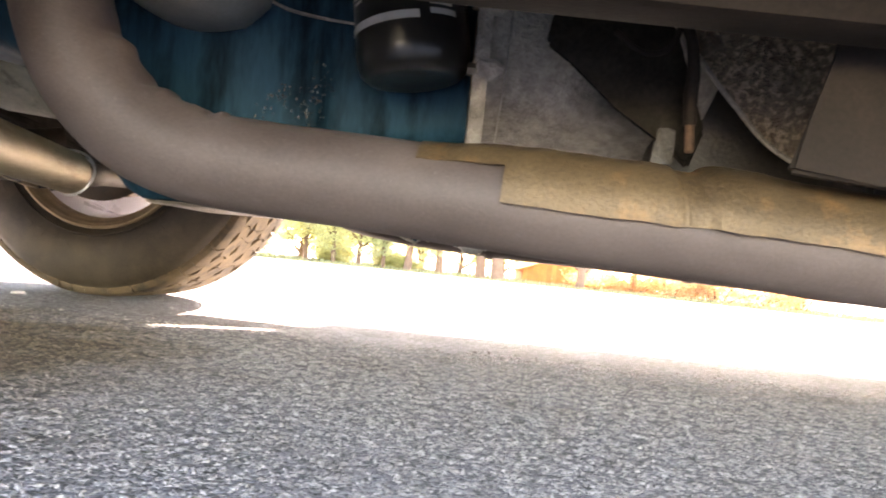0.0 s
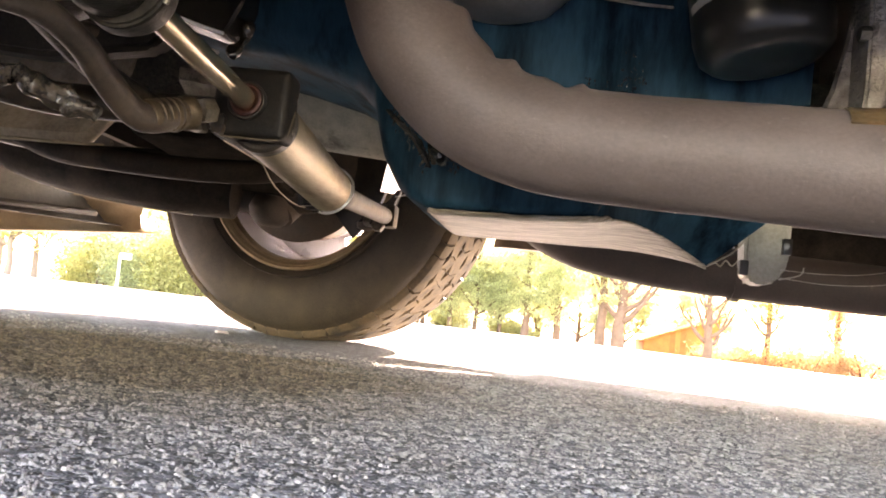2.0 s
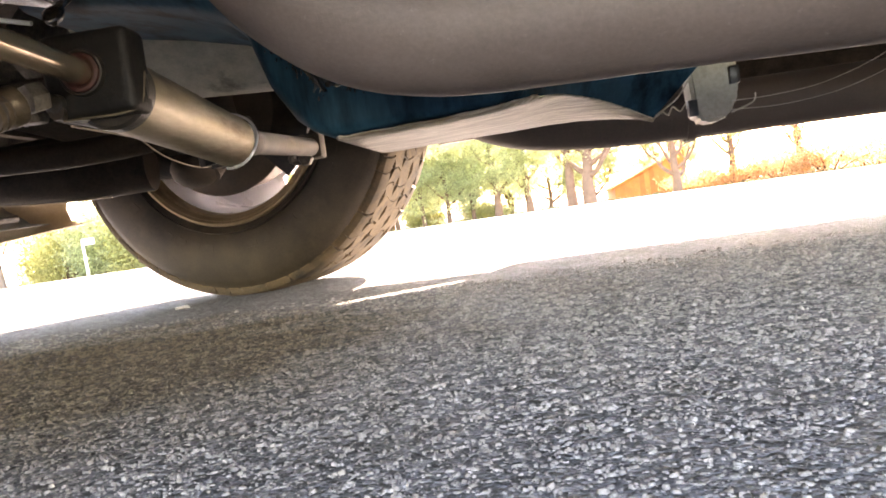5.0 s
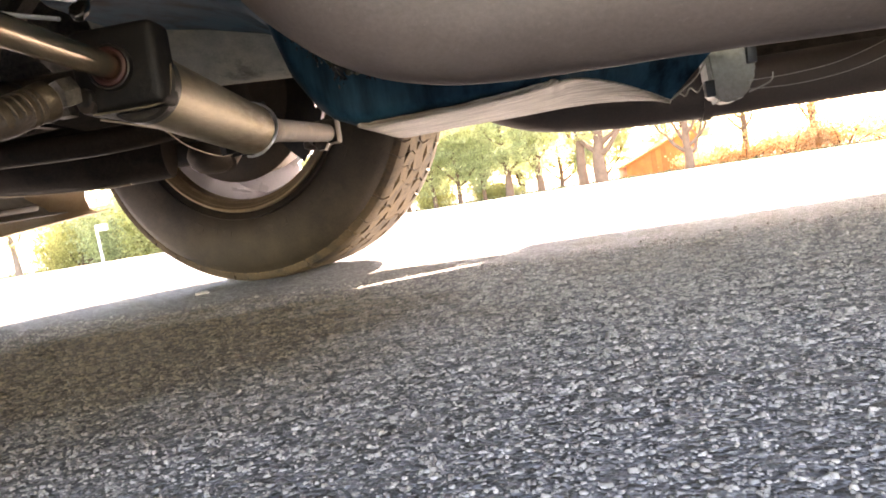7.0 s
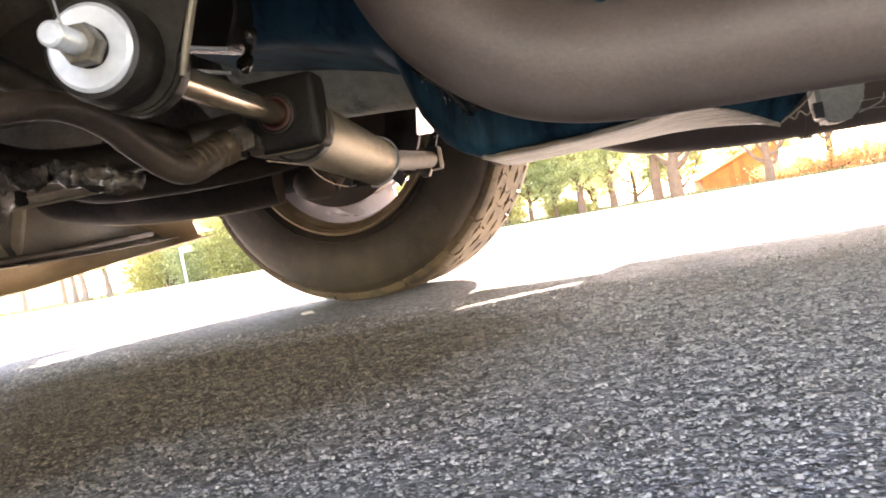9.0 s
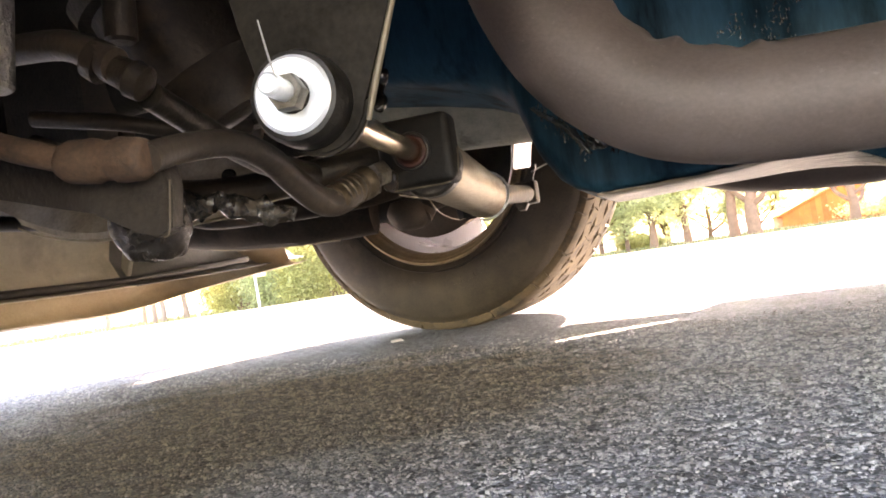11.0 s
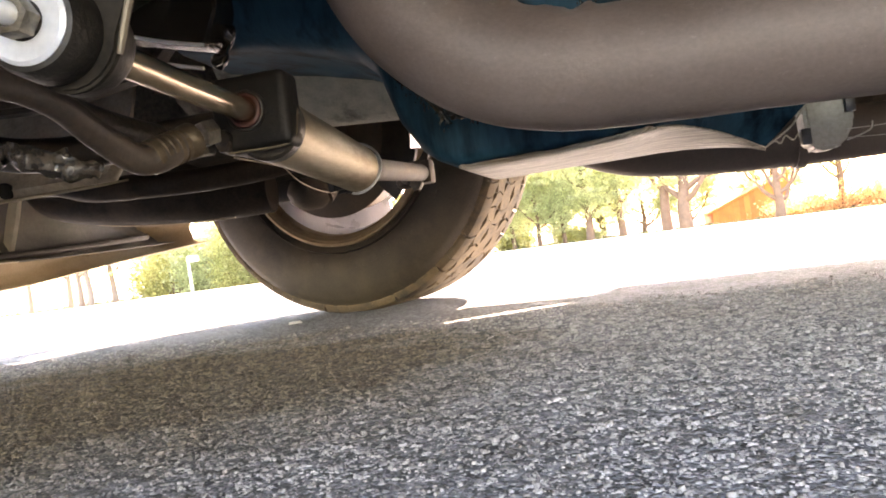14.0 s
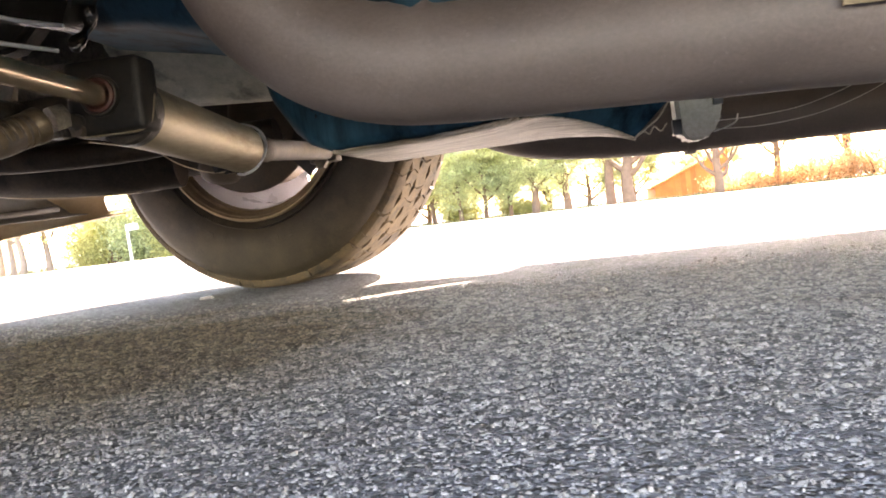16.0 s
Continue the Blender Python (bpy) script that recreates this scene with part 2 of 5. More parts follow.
def asphalt():
    m = bpy.data.materials.new("weathered asphalt")
    m.use_nodes = True
    n, l = m.node_tree.nodes, m.node_tree.links
    p = n["Principled BSDF"]
    tc = n.new("ShaderNodeTexCoord")
    v = n.new("ShaderNodeTexVoronoi")
    v.inputs["Scale"].default_value = 230
    v2 = n.new("ShaderNodeTexVoronoi")
    v2.inputs["Scale"].default_value = 420
    big = n.new("ShaderNodeTexNoise")
    big.inputs["Scale"].default_value, big.inputs["Detail"].default_value = 3.0, 8
    for node in (v, v2, big):
        l.new(tc.outputs["Object"], node.inputs["Vector"])
    sep = n.new("ShaderNodeSeparateColor")
    l.new(v.outputs["Color"], sep.inputs[0])
    ramp = n.new("ShaderNodeValToRGB")
    cr = ramp.color_ramp
    cr.elements[0].color, cr.elements[1].color = (0.125, 0.128, 0.134, 1), (0.33, 0.335, 0.35, 1)
    e = cr.elements.new(0.55)
    e.color = (0.215, 0.219, 0.229, 1)
    l.new(sep.outputs[0], ramp.inputs[0])
    mul = n.new("ShaderNodeMix")
    mul.data_type, mul.blend_type = "RGBA", "MULTIPLY"
    mul.inputs[0].default_value = 0.6
    r2 = n.new("ShaderNodeValToRGB")
    r2.color_ramp.elements[0].position, r2.color_ramp.elements[1].position = 0.3, 0.62
    r2.color_ramp.elements[0].color, r2.color_ramp.elements[1].color = (0.70, 0.68, 0.66, 1), (1, 1, 1, 1)
    l.new(big.outputs["Fac"], r2.inputs[0])
    l.new(ramp.outputs["Color"], mul.inputs[6])
    l.new(r2.outputs["Color"], mul.inputs[7])
    l.new(mul.outputs[2], p.inputs["Base Color"])
    p.inputs["Roughness"].default_value = 0.8
    p.inputs["Specular IOR Level"].default_value = 0.1
    add = n.new("ShaderNodeMath")
    l.new(v.outputs["Distance"], add.inputs[0])
    l.new(v2.outputs["Distance"], add.inputs[1])
    bp = n.new("ShaderNodeBump")
    bp.invert = True
    bp.inputs["Strength"].default_value, bp.inputs["Distance"].default_value = 0.7, 0.003
    l.new(add.outputs[0], bp.inputs["Height"])
    l.new(bp.outputs[0], p.inputs["Normal"])
    return m


def dull(m, amount):
    """An oil-dulled surface: part of the gloss gives way to a flat tone of the same colour."""
    n, l = m.node_tree.nodes, m.node_tree.links
    p = n["Principled BSDF"]
    df, mx = n.new("ShaderNodeBsdfDiffuse"), n.new("ShaderNodeMixShader")
    l.new(p.inputs["Base Color"].links[0].from_socket, df.inputs["Color"])
    mx.inputs[0].default_value = amount
    l.new(p.outputs[0], mx.inputs[1])
    l.new(df.outputs[0], mx.inputs[2])
    l.new(mx.outputs[0], n["Material Output"].inputs["Surface"])


dull(M_BLUE, 0.82)
dull(M_SIDE, 0.85)
dull(M_RAIL, 0.5)
dull(M_PAN, 0.5)
M_ASPHALT = asphalt()


def brown_patch(m):
    """A darker brown patch in the road beneath the engine's front, ragged at its edge."""
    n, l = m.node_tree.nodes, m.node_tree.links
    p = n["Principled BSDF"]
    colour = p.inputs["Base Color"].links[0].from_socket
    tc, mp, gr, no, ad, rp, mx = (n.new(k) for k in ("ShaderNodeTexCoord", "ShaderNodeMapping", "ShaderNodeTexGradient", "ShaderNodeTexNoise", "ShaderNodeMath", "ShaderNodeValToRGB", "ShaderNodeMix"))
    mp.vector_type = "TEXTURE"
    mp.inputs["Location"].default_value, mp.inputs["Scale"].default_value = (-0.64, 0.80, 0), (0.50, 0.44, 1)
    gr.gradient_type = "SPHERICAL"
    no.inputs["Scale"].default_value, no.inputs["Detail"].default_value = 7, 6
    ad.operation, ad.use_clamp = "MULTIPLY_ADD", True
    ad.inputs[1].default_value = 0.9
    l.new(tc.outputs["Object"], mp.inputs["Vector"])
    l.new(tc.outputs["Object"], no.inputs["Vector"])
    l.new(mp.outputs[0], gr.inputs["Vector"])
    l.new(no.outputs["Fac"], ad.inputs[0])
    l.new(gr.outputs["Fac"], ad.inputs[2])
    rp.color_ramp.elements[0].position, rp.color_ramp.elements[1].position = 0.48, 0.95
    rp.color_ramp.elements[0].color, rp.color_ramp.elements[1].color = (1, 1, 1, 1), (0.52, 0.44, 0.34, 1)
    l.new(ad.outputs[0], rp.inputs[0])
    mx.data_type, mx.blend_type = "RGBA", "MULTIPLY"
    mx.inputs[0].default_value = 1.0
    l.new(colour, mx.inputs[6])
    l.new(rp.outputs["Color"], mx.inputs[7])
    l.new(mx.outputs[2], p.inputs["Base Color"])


brown_patch(M_ASPHALT)
brown_patch(M_STONE)


M_MIRROR = mat("mirror steel for the bright spot", (0.86, 0.87, 0.88), (0.95, 0.95, 0.95), 0.10, 1.0, 60, 300, 0.05, rough_var=0.05)


# ---- builders ----
def finish(name, bm, material, parent=None, label="", smooth=40):
    me = bpy.data.meshes.new(name)
    bmesh.ops.recalc_face_normals(bm, faces=bm.faces)
    for f in bm.faces:
        f.smooth = smooth > 0
    bm.to_mesh(me)
    bm.free()
    for mm in (material if isinstance(material, (list, tuple)) else [material]):
        me.materials.append(mm)
    if smooth:
        me.set_sharp_from_angle(angle=radians(smooth))
    ob = new(name, me)
    if parent:
        ob.parent = parent
    if label:
        ob["label"] = label
    return ob


def part(name, bm, material, parent, label="", smooth=40):
    return finish(name, bm, material, parent, label, smooth)


def frame_of(d):
    d = Vector(d).normalized()
    up = Vector((0, 0, 1)) if abs(d.z) < 0.9 else Vector((1, 0, 0))
    a = d.cross(up).normalized()
    return a, d.cross(a).normalized()


def spline(pts, steps=6):
    """Points of a smooth curve through pts; each point is (x, y, z, r)."""
    P = [np.array(p, float) for p in pts]
    P = [2 * P[0] - P[1]] + P + [2 * P[-1] - P[-2]]
    out = []
    for i in range(1, len(P) - 2):
        p0, p1, p2, p3 = P[i - 1:i + 3]
        for k in range(steps):
            t = k / steps
            out.append(0.5 * (2 * p1 + (p2 - p0) * t + (2 * p0 - 5 * p1 + 4 * p2 - p3) * t * t + (3 * p1 - p0 - 3 * p2 + p3) * t ** 3))
    out.append(P[-2])
    return out


def tube(pts, n=20, steps=6, cap=True, bm=None, wobble=0.0, a0=0.0, a1=2 * math.pi, smoothed=True):
    """A round tube along (x, y, z, r) points; a0 to a1 gives part of the round (a shell)."""
    bm = bm or bmesh.new()
    S = spline(pts, steps) if smoothed else [np.array(p, float) for p in pts]
    full = a1 - a0 > 6.28
    rings, ref = [], None
    for i, p in enumerate(S):
        d = Vector((S[min(i + 1, len(S) - 1)] - S[max(i - 1, 0)])[:3]).normalized()
        if ref is None:
            ref, _ = frame_of(d)
        ref = (ref - d * ref.dot(d)).normalized()
        bi = d.cross(ref)
        ring = []
        for k in range(n if full else n + 1):
            a = a0 + (a1 - a0) * k / n
            r = p[3] * (1 + wobble * noise.noise(Vector((p[0] * 30 + math.cos(a), p[1] * 30 + math.sin(a), p[2] * 30))))
            ring.append(bm.verts.new(Vector(p[:3]) + (ref * math.cos(a) + bi * math.sin(a)) * r))
        rings.append(ring)
    m = len(rings[0])
    for r0, r1 in zip(rings, rings[1:]):
        for k in range(m if full else m - 1):
            bm.faces.new((r0[k], r0[(k + 1) % m], r1[(k + 1) % m], r1[k]))
    if cap and full:
        bm.faces.new(list(reversed(rings[0])))
        bm.faces.new(rings[-1])
    return bm


def rod(a, b, r, n=20, r2=None, bm=None, edge=0.0):
    r2 = r if r2 is None else r2
    a, b = Vector(a), Vector(b)
    if edge:
        d = (b - a).normalized() * edge
        pts = [(*a, r - edge), (*(a + d), r), (*(b - d), r2), (*b, r2 - edge)]
    else:
        pts = [(*a, r), (*b, r2)]
    return tube(pts, n, cap=True, bm=bm, smoothed=False)


def lathe(profile, centre, axis, n=48, bm=None, closed=False):
    """Turns (along, radius) points round an axis."""
    bm = bm or bmesh.new()
    d = Vector(axis).normalized()
    a, b = frame_of(d)
    c = Vector(centre)
    rings = []
    for s, r in profile:
        rings.append([bm.verts.new(c + d * s + (a * math.cos(2 * math.pi * k / n) + b * math.sin(2 * math.pi * k / n)) * max(r, 1e-5)) for k in range(n)])
    pairs = list(zip(rings, rings[1:])) + ([(rings[-1], rings[0])] if closed else [])
    for r0, r1 in pairs:
        for k in range(n):
            bm.faces.new((r0[k], r0[(k + 1) % n], r1[(k + 1) % n], r1[k]))
    if not closed:
        bm.faces.new(list(reversed(rings[0])))
        bm.faces.new(rings[-1])
    return bm


def block(lo, hi, bevel=0.004, turn=None, segments=2, bm=None):
    own = bm is None
    bm = bm or bmesh.new()
    c, s = (Vector(lo) + Vector(hi)) / 2, Vector(hi) - Vector(lo)
    g = bmesh.ops.create_cube(bm, size=1)
    for v in g["verts"]:
        q = Vector((v.co.x * s.x, v.co.y * s.y, v.co.z * s.z))
        v.co = c + (turn @ q if turn else q)
    if bevel and own:
        bmesh.ops.bevel(bm, geom=bm.edges[:], offset=bevel, segments=segments, affect="EDGES", profile=0.6)
    return bm


def slab(outline, depth, bevel=0.002, bm=None):
    """A flat outline of 3D points pushed along the vector depth."""
    own = bm is None
    bm = bm or bmesh.new()
    d = Vector(depth)
    A = [bm.verts.new(Vector(p)) for p in outline]
    B = [bm.verts.new(Vector(p) + d) for p in outline]
    n = len(A)
    bm.faces.new(A)
    bm.faces.new(list(reversed(B)))
    for i in range(n):
        bm.faces.new((A[i], B[i], B[(i + 1) % n], A[(i + 1) % n]))
    if bevel and own:
        bmesh.ops.bevel(bm, geom=bm.edges[:], offset=bevel, segments=2, affect="EDGES")
    return bm


def hexnut(c, axis, r, h, bm=None):
    c, d = Vector(c), Vector(axis).normalized()
    return tube([(*c, r * 0.93), (*(c + d * h * 0.12), r), (*(c + d * h * 0.88), r), (*(c + d * h), r * 0.93)], 6, bm=bm, smoothed=False)


def skin(rows, thick=0.0, bm=None):
    """A sheet through a grid of points, given a thickness."""
    bm = bm or bmesh.new()
    V = [[bm.verts.new(Vector(p)) for p in row] for row in rows]
    for r0, r1 in zip(V, V[1:]):
        for k in range(len(r0) - 1):
            bm.faces.new((r0[k], r0[k + 1], r1[k + 1], r1[k]))
    if thick:
        bmesh.ops.recalc_face_normals(bm, faces=bm.faces)
        bmesh.ops.solidify(bm, geom=bm.faces[:], thickness=thick)
    return bm


# ---- ground ----
def ground_height(x, y):
    d = max(0.0, math.hypot(x, y) - 7.0)
    return -0.72 * min(1.0, d / 24.0) ** 1.2


def build_ground():
    ticks = [-1500, -400, -120, -60, -45] + list(range(-38, -8, 3)) + [-8, -6, -4, -2.5, -1.5, -0.5, 0.5, 1.5, 2.5, 4, 6, 8] + list(range(11, 41, 3)) + [45, 60, 120, 400, 1500]
    bm = bmesh.new()
    grid = [[bm.verts.new((x, y, ground_height(x, y))) for x in ticks] for y in ticks]
    for r0, r1 in zip(grid, grid[1:]):
        for k in range(len(ticks) - 1):
            bm.faces.new((r0[k], r0[k + 1], r1[k + 1], r1[k]))
    ob = finish("ground", bm, M_ASPHALT, smooth=60)
    return tagged(ob, "weathered grey asphalt with exposed stone aggregate", "ground", kind="structure")


build_ground()


def stone_chips():
    """Aggregate standing proud of the tar, where it is passed close by."""
    rng = np.random.default_rng(4)
    n = 275000
    y = 0.28 + rng.random(n) ** 1.35 * 1.35
    x = -1.60 + rng.random(n) * 2.30
    keep = (x > -0.40 - (y - 0.1) * 1.45) & (x < 0.08 + (y - 0.0) * 0.62)
    x, y = x[keep], y[keep]
    # worn hollows and lumps of about a centimetre; the hollows show bare tar
    lump = np.array([noise.noise(Vector((a * 75, b * 75, 0.0))) + 0.5 * noise.noise(Vector((a * 170, b * 170, 4.0))) for a, b in zip(x.tolist(), y.tolist())])
    keep = (lump > -0.52 + 0.42 * np.clip((y - 0.6) / 0.4, 0, 1) + 0.12 * rng.normal(0, 1, len(x))) & (rng.random(len(x)) < 1 - np.clip((y - 0.98) / 0.26, 0, 1))
    x, y, lump = x[keep], y[keep], lump[keep]
    n = len(x)
    far = np.clip((y - 0.36) / 0.4, 0, 1)
    far2 = np.clip((y - 0.7) / 0.5, 0, 1)
    s = (0.00070 + 0.00105 * rng.random(n) ** 2.8) * (0.95 + 0.5 * far) * (1 + 0.3 * far2)
    k = 5
    ang = rng.random((n, 1)) * 6.28 + np.arange(k) * 2 * math.pi / k + rng.normal(0, 0.22, (n, k))
    rad = s[:, None] * (1 + rng.normal(0, 0.22, (n, k)))
    el = 0.75 + rng.random((n, 1)) * 0.9
    h = s * (0.25 + 0.40 * rng.random(n)) * (1 - 0.25 * far)
    tilt = rng.normal(0, 0.22, (n, 2))
    base = np.stack([x[:, None] + rad * np.cos(ang) * el, y[:, None] + rad * np.sin(ang), np.full((n, k), -0.0012)], 2)
    tx, ty = 0.62 * rad * np.cos(ang) * el, 0.62 * rad * np.sin(ang)
    top = np.stack([x[:, None] + tx, y[:, None] + ty, (h * (1 + 0.3 * lump) + (0.0010 + 0.0016 * far2) * np.clip(lump, -0.3, 0.8))[:, None] + tx * tilt[:, :1] + ty * tilt[:, 1:]], 2)
    verts = np.concatenate([base, top], 1).reshape(-1, 3)
    o = (np.arange(n) * 2 * k)[:, None]
    sides = np.concatenate([np.stack([o[:, 0] + i, o[:, 0] + (i + 1) % k, o[:, 0] + k + (i + 1) % k, o[:, 0] + k + i], 1) for i in range(k)])
    caps = o + np.arange(k, 2 * k)
    loops = np.concatenate([sides.ravel(), caps.ravel()])
    starts = np.concatenate([np.arange(len(sides)) * 4, len(sides) * 4 + np.arange(n) * k])
    me = bpy.data.meshes.new("stone_chips")
    me.vertices.add(len(verts))
    me.vertices.foreach_set("co", verts.ravel())
    me.loops.add(len(loops))
    me.loops.foreach_set("vertex_index", loops.astype(np.int32))
    me.polygons.add(len(starts))
    me.polygons.foreach_set("loop_start", starts.astype(np.int32))
    me.update(calc_edges=True)
    me.polygons.foreach_set("use_smooth", np.ones(len(starts), dtype=bool))
    me.materials.append(M_STONE)
    tagged(new("stone_chips", me), "loose and bedded grey stone chips in the asphalt surface", "gravel", kind="stuff")


stone_chips()


def build_flake():
    """A white chip added by the tyre for the small bright spot on the road."""
    f = tagged(new("paint_flake"), "small white chip added for a bright spot on the asphalt", "litter")
    f.location = (-0.762, 1.407, 0.001)
    rim = [(0.010 * (1 + 0.25 * noise.noise(Vector((k, 2, 5)))) * math.cos(2 * math.pi * k / 9), 0.017 * (1 + 0.25 * noise.noise(Vector((k, 7, 1)))) * math.sin(2 * math.pi * k / 9), 0.0) for k in range(9)]
    part("chip", slab(rim, (0.001, 0, 0.0035), 0.0006), M_POST, f)
    part("crumb", slab([(x * 0.3 + 0.015, y * 0.3 - 0.006, z) for x, y, z in rim], (0, 0, 0.002), 0.0004), M_POST, f)


# ---- car ----
car = tagged(new("car"), "old car with a blue engine, seen from beneath on asphalt", "car")
car.empty_display_size = 0.2
MID = 0.90            # the car's centre line
WHEEL_X, WHEEL_Y, TYRE_R = -0.694, 1.52, 0.352


# -- wheel
def build_wheel(c, out, name="wheel"):
    """c: the middle of the inner face; out: +1 or -1 along y."""
    w = tagged(new(name), "")
    w.parent = car
    w.location = c
    ax = (0, out, 0)
    W, R = 0.245, TYRE_R
    prof = [(0.012, 0.200), (0.004, 0.210), (-0.002, 0.226), (-0.008, 0.25), (-0.0075, 0.276), (-0.004, 0.300), (0.001, 0.318), (0.007, 0.330), (0.022, R - 0.013),
            (0.04, R - 0.006), (W / 2, R - 0.004), (W - 0.04, R - 0.006), (W - 0.022, R - 0.013), (W - 0.010, 0.305), (W + 0.006, 0.276), (W + 0.008, 0.25), (W, 0.215), (W - 0.012, 0.192)]
    bm = lathe(prof, (0, 0, 0), ax, 96, closed=True)
    # raised rings on the sidewall
    for r, h in ((0.228, 0.002),):
        lathe([(-0.007 - h if r < 0.25 else -0.005 - h, r - 0.002), (-0.0075 - h if r < 0.25 else -0.0065 - h, r), (-0.002 - h, r + 0.002), (0.004, r)], (0, 0, 0), ax, 96, bm, closed=True)
    part("tyre", bm, M_TYRE, w, "dusty black rubber tyre")
    bm, edge_bm = bmesh.new(), bmesh.new()
    # wide shoulder blocks and zigzag inner ribs, cut by thin sipes
    rng = random.Random(3)
    N, gap = 78, 0.0017
    edges = [0.012, 0.050, 0.096, 0.149, 0.195, W - 0.012]
    for j in range(5):
        s0, s1 = edges[j] + gap * (1.6 if j else 0.5), edges[j + 1] - gap * (1.6 if j < 4 else 0.5)
        out_rib = j in (0, 4)
        rib = edge_bm if j == 0 else bm
        rows = [0.0, 0.12, 0.35, 1.0] if j == 0 else [0.0, 0.65, 0.88, 1.0] if j == 4 else [0.0, 0.5, 1.0]
        fall = {0: (0.0125, 0.0045, 0.001, 0.0), 4: (0.0, 0.001, 0.0045, 0.0125)}.get(j, (0.0, 0.0, 0.0))
        for i in range(N):
            a0 = 2 * math.pi * (i + 0.5 * (j % 2) + rng.uniform(-0.10, 0.10)) / N
            da = 2 * math.pi / N * (0.968 if out_rib else 0.960 if j == 1 else 0.982)
            zig = 0.0066 * (1 if (i + j) % 2 else -1)
            lo, hi = [], []
            for q, (u, f) in enumerate(zip(rows, fall)):
                s = s0 + (s1 - s0) * u + (zig if 0 < j and u == 0 or j < 4 and u == 1 else 0)
                bend = 0.034 * (u - 0.4) ** 2 * (1.6 if out_rib else 2.2) * (1 if j % 2 == 0 else -1)
                for k, a in enumerate((a0, a0 + da)):
                    sk = s - (2 * zig if k and (0 < j and u == 0 or j < 4 and u == 1) else 0)
                    for rr, keep_in in ((R - 0.016, lo), (R - f, hi)):
                        keep_in.append(rib.verts.new((rr * math.cos(a + bend), out * sk, rr * math.sin(a + bend))))
            m = len(rows)
            for q in range(m - 1):
                rib.faces.new((hi[2 * q], hi[2 * q + 1], hi[2 * q + 3], hi[2 * q + 2]))
                for k in (0, 1):
                    rib.faces.new((lo[2 * q + k], hi[2 * q + k], hi[2 * q + 2 + k], lo[2 * q + 2 + k]))
            for q in (0, m - 1):
                rib.faces.new((lo[2 * q], lo[2 * q + 1], hi[2 * q + 1], hi[2 * q]))
    # lugs that run over both shoulders
    for i in range(N):
        a0 = 2 * math.pi * (i + rng.uniform(-0.07, 0.07)) / N
        a1 = a0 + 2 * math.pi / N * 0.84
        for flip in (0, 1):
            ring = []
            for s, r in ((0.0135, R - 0.024), (0.0130, R - 0.0175), (0.0165, R - 0.0105), (0.022, R - 0.010), (0.022, R - 0.024)):
                s = W - s if flip else s
                ring.append([bm.verts.new((r * math.cos(a), out * s, r * math.sin(a))) for a in (a0, a1)])
            for p, q in zip(ring, ring[1:]):
                bm.faces.new((p[0], p[1], q[1], q[0]))
            for k in (0, 1):
                bm.faces.new([p[k] for p in ring])
    part("tread", bm, M_TREAD, w, "dusty brown blocky tyre tread", 35)
    part("shoulder_tread", edge_bm, M_SHOULDER, w, "dark dusty shoulder blocks", 35)
    # embossed sidewall marks, plain bars
    bm = bmesh.new()
    for k in range(26):
        if k % 13 in (5, 6, 11, 12):
            continue
        a = 2 * math.pi * k / 52 + 3.3
        turn = Matrix.Rotation(-a, 3, "Y")
        c0 = turn @ Vector((0.255, -0.0075 * out, 0))
        block(c0 - Vector((0.006, 0.0009, 0.010)), c0 + Vector((0.006, 0.0009, 0.010)), 0, turn, bm=bm)
    part("sidewall_relief", bm, M_TYRE, w, "raised rubber sidewall marks")["kind"] = "stuff"
    prof = [(0.002, 0.216), (-0.004, 0.214), (-0.005, 0.210), (0.0, 0.205), (0.004, 0.2035), (0.006, 0.199), (0.014, 0.197), (0.026, 0.196)]
    prof += [(p[0] + 0.004, p[1] - 0.005) for p in reversed(prof)]
    part("rim_lip", lathe(prof, (0, 0, 0), ax, 80, closed=True), M_LIP, w, "rust-brown rim edge")
    prof = [(0.026, 0.196), (0.040, 0.190), (0.12, 0.187), (0.165, 0.188), (0.185, 0.194), (W - 0.004, 0.196), (W, 0.208), (W + 0.004, 0.208), (W + 0.001, 0.192), (0.188, 0.190), (0.165, 0.183), (0.12, 0.182), (0.040, 0.185), (0.028, 0.191)]
    part("rim_barrel", lathe(prof, (0, 0, 0), ax, 80, closed=True), M_RIM, w, "silver-painted wheel barrel")
    # pressed disc with paired slots near its edge
    bm = bmesh.new()
    radii = [0.02, 0.10, 0.128, 0.137, 0.156, 0.175, 0.187]
    depth = [0.150, 0.150, 0.156, 0.150, 0.147, 0.145, 0.146]
    grid = [[bm.verts.new((r * math.cos(radians(3 * k)), out * e, r * math.sin(radians(3 * k)))) for r, e in zip(radii, depth)] for k in range(120)]
    for k in range(120):
        a = (3 * k + 75) % 120
        for q in range(len(radii) - 1):
            if q in (3, 4) and not 165 <= 3 * k < 285 and (3 <= a < 15 or 18 <= a < 39):
                continue
            r0, r1 = grid[k], grid[(k + 1) % 120]
            bm.faces.new((r0[q], r0[q + 1], r1[q + 1], r1[q]))
    bmesh.ops.recalc_face_normals(bm, faces=bm.faces)
    bmesh.ops.solidify(bm, geom=bm.faces[:], thickness=0.005)
    part("wheel_disc", bm, M_RIM, w, "silver pressed wheel disc with slots")
